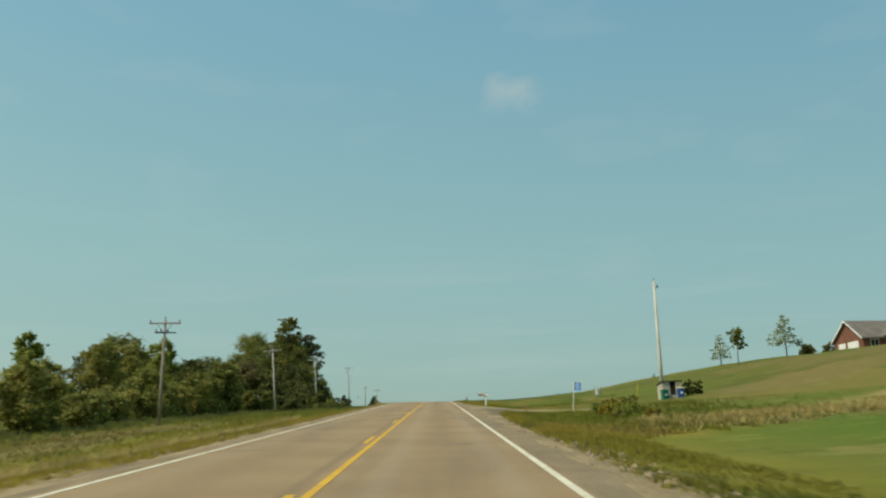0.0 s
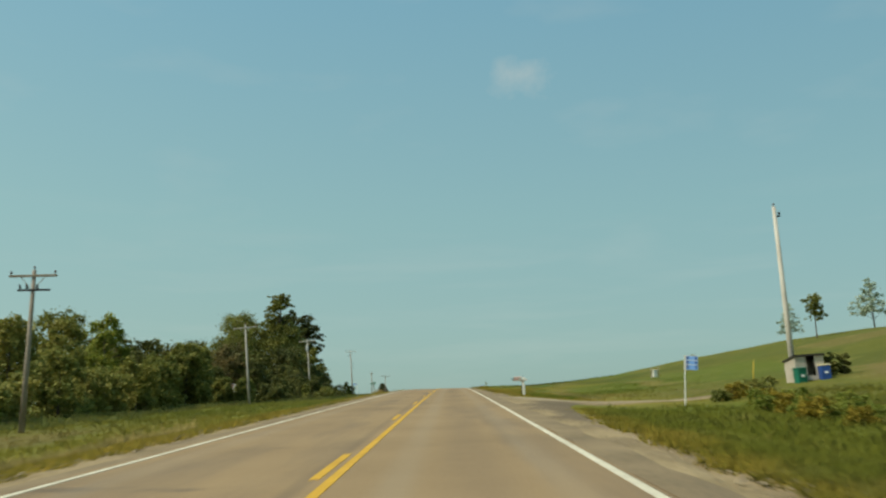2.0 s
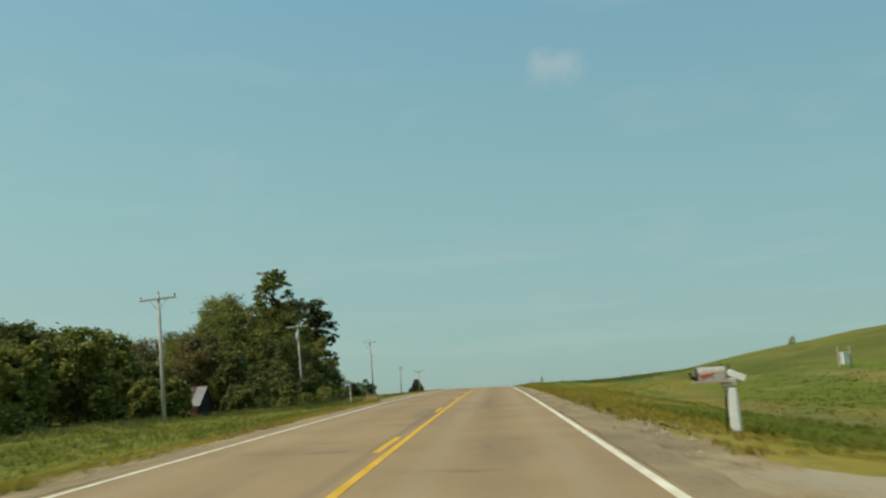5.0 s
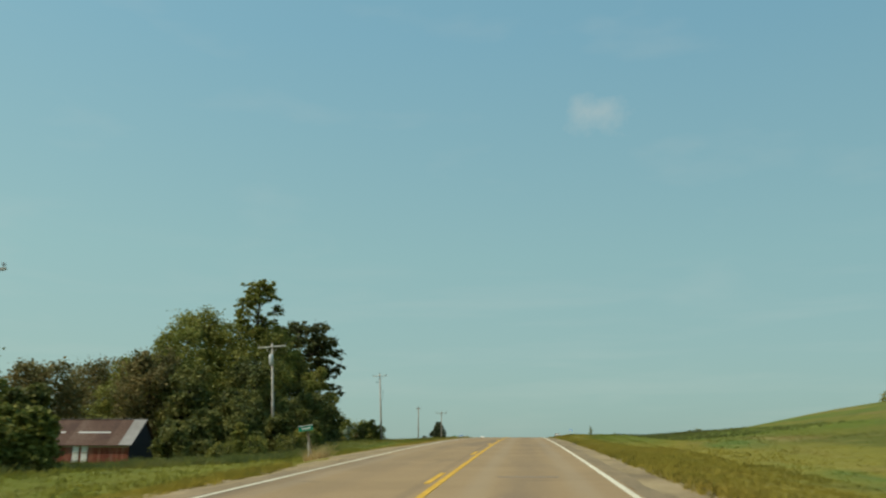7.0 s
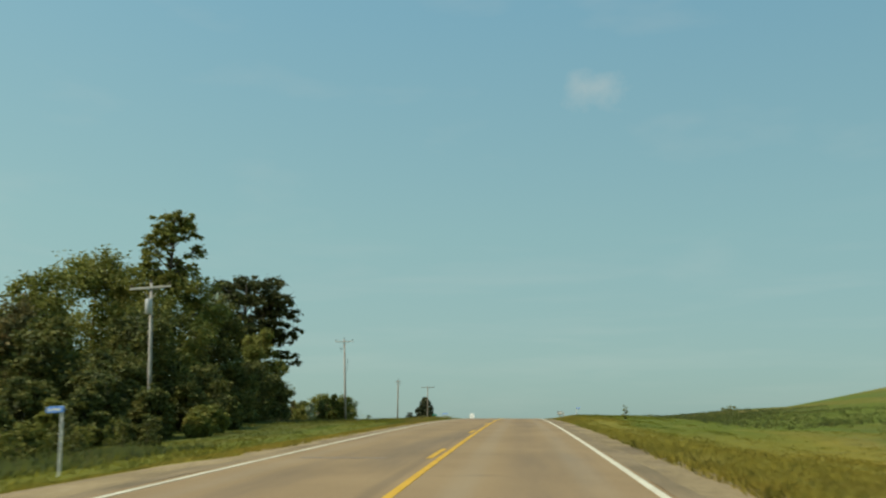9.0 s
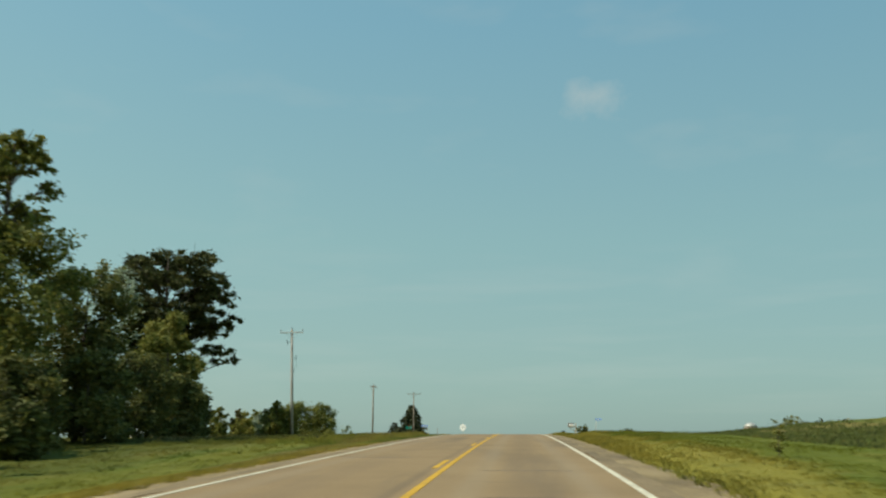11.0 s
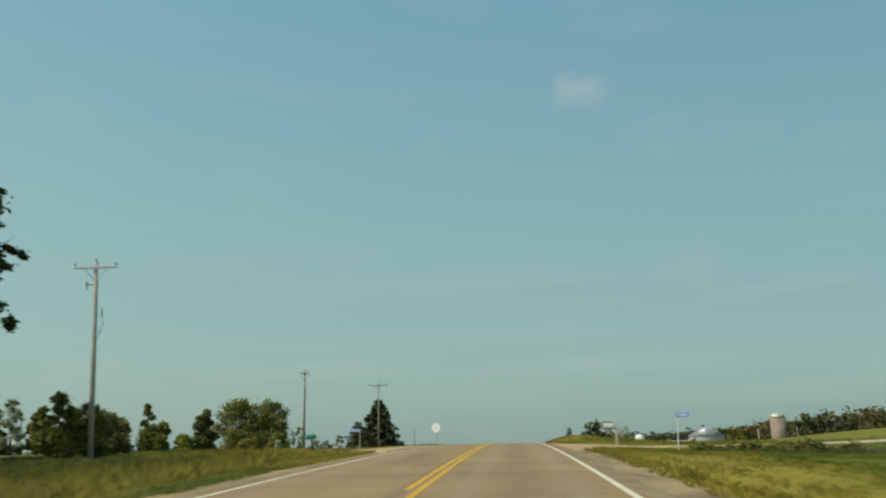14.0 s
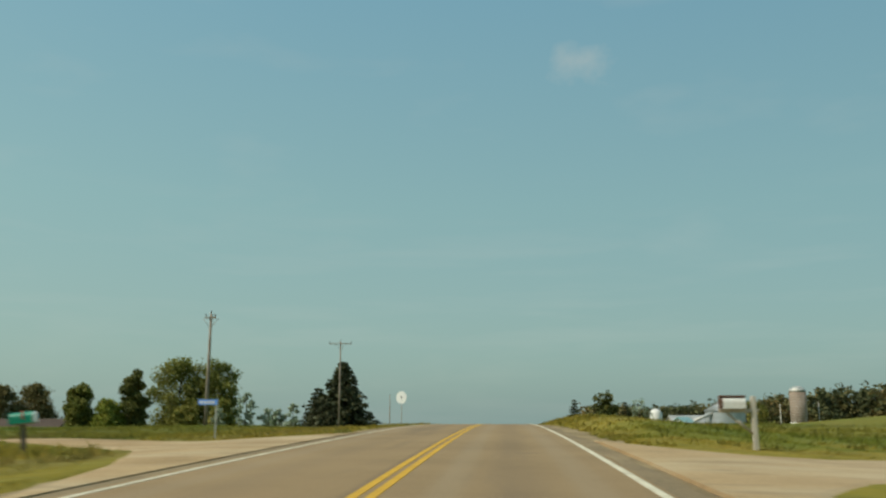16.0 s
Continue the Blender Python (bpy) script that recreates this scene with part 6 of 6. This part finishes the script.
# ---- old red shed below the road ----
def old_barn():
    b = thing("old_barn", pose(-31.75, 171, float(ground_z(-34, 171)) - 0.05, 0, 0, 3), "low derelict red board barn with a rusty tin roof", "barn")
    n, d, eave, top = 11.0, 2.9, 1.90, 4.05
    k = -n
    me = None
    while k < -0.05:
        if me is None:
            first = part("board", box(bmesh.new(), 0.006, 0.214, -d - 0.03, -d, -0.3, eave), red_board, b)
            me = first.data
            first.matrix_local = pose(k, 0, 0)
        else:
            shared("board", me, b, pose(k, 0, 0))
        k += 0.22
    bm = bmesh.new()
    # gable away from the sun: its shade is put into the colour
    prism(bm, [(-d, -0.3), (d, -0.3), (d, eave), (0, top), (-d, eave)], (-0.06, 0.0), "x")
    part("gable_wall", bm, shaded_gable, b, "gable wall painted dark blue-grey for its shade")
    bm = bmesh.new()
    prism(bm, [(-d, -0.3), (d, -0.3), (d, eave), (0, top), (-d, eave)], (-n, -n + 0.06), "x")
    part("gable_wall", bm, red_board, b)
    part("back_wall", box(bmesh.new(), -n + 0.06, -0.06, d - 0.05, d, -0.3, eave), red_board, b)
    pitch = math.degrees(math.atan2(top - eave, d))
    ln = math.hypot(d + 0.25, (top - eave) * (d + 0.25) / d)
    for s in (-1, 1):
        me = None
        for j in range(16):
            x0 = -n - 0.2 + j * 0.715
            m = pose(x0, 0, top + 0.03, 0, 0, 0) @ pose(0, 0, 0, s * -pitch if s > 0 else pitch, 0, 0)
            if me is None:
                bm = box(bmesh.new(), 0.0, 0.70, 0 if s > 0 else -ln, ln if s > 0 else 0, 0, 0.02)
                for q in (0.02, 0.24, 0.46, 0.68):
                    box(bm, q - 0.02, q + 0.02, 0 if s > 0 else -ln, ln if s > 0 else 0, 0.02, 0.045)
                ob = part("roof_sheet", bm, rust_tin, b, "rusty roof sheet")
                me = ob.data
                ob.matrix_local = m
            else:
                ob = shared("roof_sheet", me, b, m)
    for x0, w in ((-8.6, 2.4), (-5.0, 2.8)):
        bm = box(bmesh.new(), x0, x0 + w, -ln * 0.55, -ln * 0.50, 0.047, 0.06)
        bmesh.ops.transform(bm, matrix=pose(0, 0, top + 0.03, pitch), verts=bm.verts)
        part("batten", bm, bare_tin, b, "pale bare metal strip")
    bm = box(bmesh.new(), -0.85, 0.28, -ln, 0.0, 0.047, 0.06)
    bmesh.ops.transform(bm, matrix=pose(0, 0, top + 0.03, pitch), verts=bm.verts)
    part("tin_patch", bm, old_tin, b, "bright unrusted tin sheet")
    part("ridge_cap", box(bmesh.new(), -n - 0.2, 0.25, -0.14, 0.14, top + 0.06, top + 0.10, 0.01), old_tin, b, "pale ridge cap")
    for x0 in (-4.80, -4.05):
        dr = part("door", box(bmesh.new(), x0, x0 + 0.52, -d - 0.08, -d - 0.035, -0.25, 1.72), white_paint, b, "peeling white door leaf")
        for z in (0.3, 1.1):
            part("rail", box(bmesh.new(), x0, x0 + 0.52, -d - 0.1, -d - 0.08, z, z + 0.1), pale_board, dr)
    part("ledge", box(bmesh.new(), -n, 0, -d - 0.06, -d - 0.03, eave - 0.3, eave - 0.18), pale_board, b)
    return b


old_barn()


# ---- farm past the crest ----
def drum(bm, r, z0, z1, sides=28, rings=1, bulge=0.0):
    pts, rad = [], []
    for k in range(rings + 1):
        z = z0 + (z1 - z0) * k / rings
        pts.append((0, 0, z))
        rad.append(r + bulge * (k % 2))
    return tube(bm, pts, rad, sides)


def grain_bin(x, y, r, wall, roof, label):
    t = thing("grain_bin", on(x, y), label, "grain bin", "farm bins")
    part("wall", drum(bmesh.new(), r, -0.5, wall, 32, 24, 0.05), galv, t, "ribbed galvanised wall")
    bm = bmesh.new()
    tube(bm, [(0, 0, wall - 0.05), (0, 0, wall + roof * 0.93), (0, 0, wall + roof)], [r + 0.25, r * 0.12, r * 0.10], 32)
    part("roof", bm, galv, t, "conical metal roof")
    for k in range(20):
        a = k * math.tau / 20
        bm = bmesh.new()
        tube(bm, [((r + 0.2) * math.cos(a), (r + 0.2) * math.sin(a), wall + 0.05), (r * 0.12 * math.cos(a), r * 0.12 * math.sin(a), wall + roof * 0.95)], [0.05, 0.03], 4)
        part("roof_rib", bm, galv, t)
    part("door", box(bmesh.new(), -0.5, 0.5, -r - 0.12, -r + 0.1, 0.6, 2.2, 0.04), sign_back, t)
    return t


grain_bin(50.0, 414, 4.3, max(3.5, tall(50, 414, -8.75) - 2.3), 2.3, "galvanised grain bin with a conical ribbed roof")
apex = (414 - 85) * SLOPE - 8.75
ag = thing("grain_auger", on(42.0, 411.5), "pale grey sloping grain auger beside a bin", "auger")
bz = float(ground_z(42.0, 411.5))
bm = bmesh.new()
tube(bm, [(-0.6, 0, apex - 5.0 - bz), (5.6, 0, apex - 2.5 - bz)], [0.36, 0.36], 12)
part("tube", bm, bare_tin, ag)
for q in (1.6, 4.2):
    bm = bmesh.new()
    tube(bm, [(q, 0.3, -0.3), (q, 0, apex - 4.75 + q * 0.40 - bz)], [0.06, 0.06], 6)
    part("leg", bm, steel, ag)
part("hopper", prism(bmesh.new(), [(-0.6, -0.2), (0.6, -0.2), (0.9, max(0.6, apex - 4.9 - bz)), (-0.9, max(0.6, apex - 4.9 - bz))], (-1.6, -0.4), "x"), galv, ag, "galvanised hopper")
grain_bin(44.5, 409, 1.7, 1.6, 1.6, "small low galvanised bin beside a larger one")
s = thing("silo", on(84.7, 471), "tall tan concrete stave silo with a domed top", "silo")
H = tall(84.7, 471, -7.1)
part("wall", drum(bmesh.new(), 2.3, -0.5, H - 1.6, 28), concrete, s)
part("base_band", drum(bmesh.new(), 2.38, -0.4, H * 0.22, 28), white_paint, s, "whitewashed foot")
for k in range(14):
    bm = bmesh.new()
    drum(bm, 2.35, 0, 0.06, 28)
    bmesh.ops.translate(bm, vec=(0, 0, 0.5 + k * (H - 2.6) / 14), verts=bm.verts)
    part("hoop", bm, steel, s, "steel hoop")
bm = bmesh.new()
tube(bm, [(0, 0, H - 1.6), (0, 0, H - 1.1), (0, 0, H - 0.5), (0, 0, H - 0.12), (0, 0, H)], [2.4, 2.25, 1.7, 0.9, 0.2], 24)
part("dome", bm, bare_tin, s, "pale metal dome")
ws = thing("white_silo", on(26.0, 361.6), "short white silo with a rounded top", "silo")
H = max(3.0, tall(26, 361.6, -7.95))
bm = bmesh.new()
tube(bm, [(0, 0, -0.5), (0, 0, H - 0.7), (0, 0, H - 0.25), (0, 0, H)], [1.0, 1.0, 0.75, 0.2], 20)
part("wall", bm, white_paint, ws)
part("lean_to", box(bmesh.new(), -2.8, -1.1, -1.2, 1.2, -0.5, H - 2.6), white_paint, ws)


def shed_row(x, y, turn, n, d, eave, top, wall, roof, label, name="farm_shed"):
    t = thing(name, on(x, y, turn), label, "farm building", "farm sheds")
    bm = bmesh.new()
    prism(bm, [(-d, -1.0), (d, -1.0), (d, eave), (0, top), (-d, eave)], (0, n), "x")
    part("wall", bm, wall, t)
    bm = bmesh.new()
    for q in (-1, 1):
        prism(bm, [(q * (d + 0.3), eave - 0.12), (0, top + 0.02), (0, top + 0.16), (q * (d + 0.3), eave + 0.02)], (-0.3, n + 0.3), "x")
    part("roof", bm, roof, t)
    part("door", box(bmesh.new(), n * 0.3, n * 0.3 + 2.4, -d - 0.06, -d + 0.02, -0.4, min(2.1, eave - 0.1)), dark_inside, t, "dark panel for an unlit doorway")
    return t


shed_row(31.5, 372, 62, 6, 2.0, 1.5, 3.2, white_paint, teal_roof, "low white farm shed with a pale teal roof")
shed_row(42, 436, 5, 12, 4, 2.8, 5.0, pale_board, bare_tin, "pale farm building behind the grain bin")
shed_row(-92, 352, 10, 22, 4, 1.2, 2.7, pale_board, brown_roof, "long low farm building with a brown roof")
shed_row(-64, 292, 30, 5, 2.2, 1.3, 2.5, pale_board, bare_tin, "low grey shed roof among young trees")
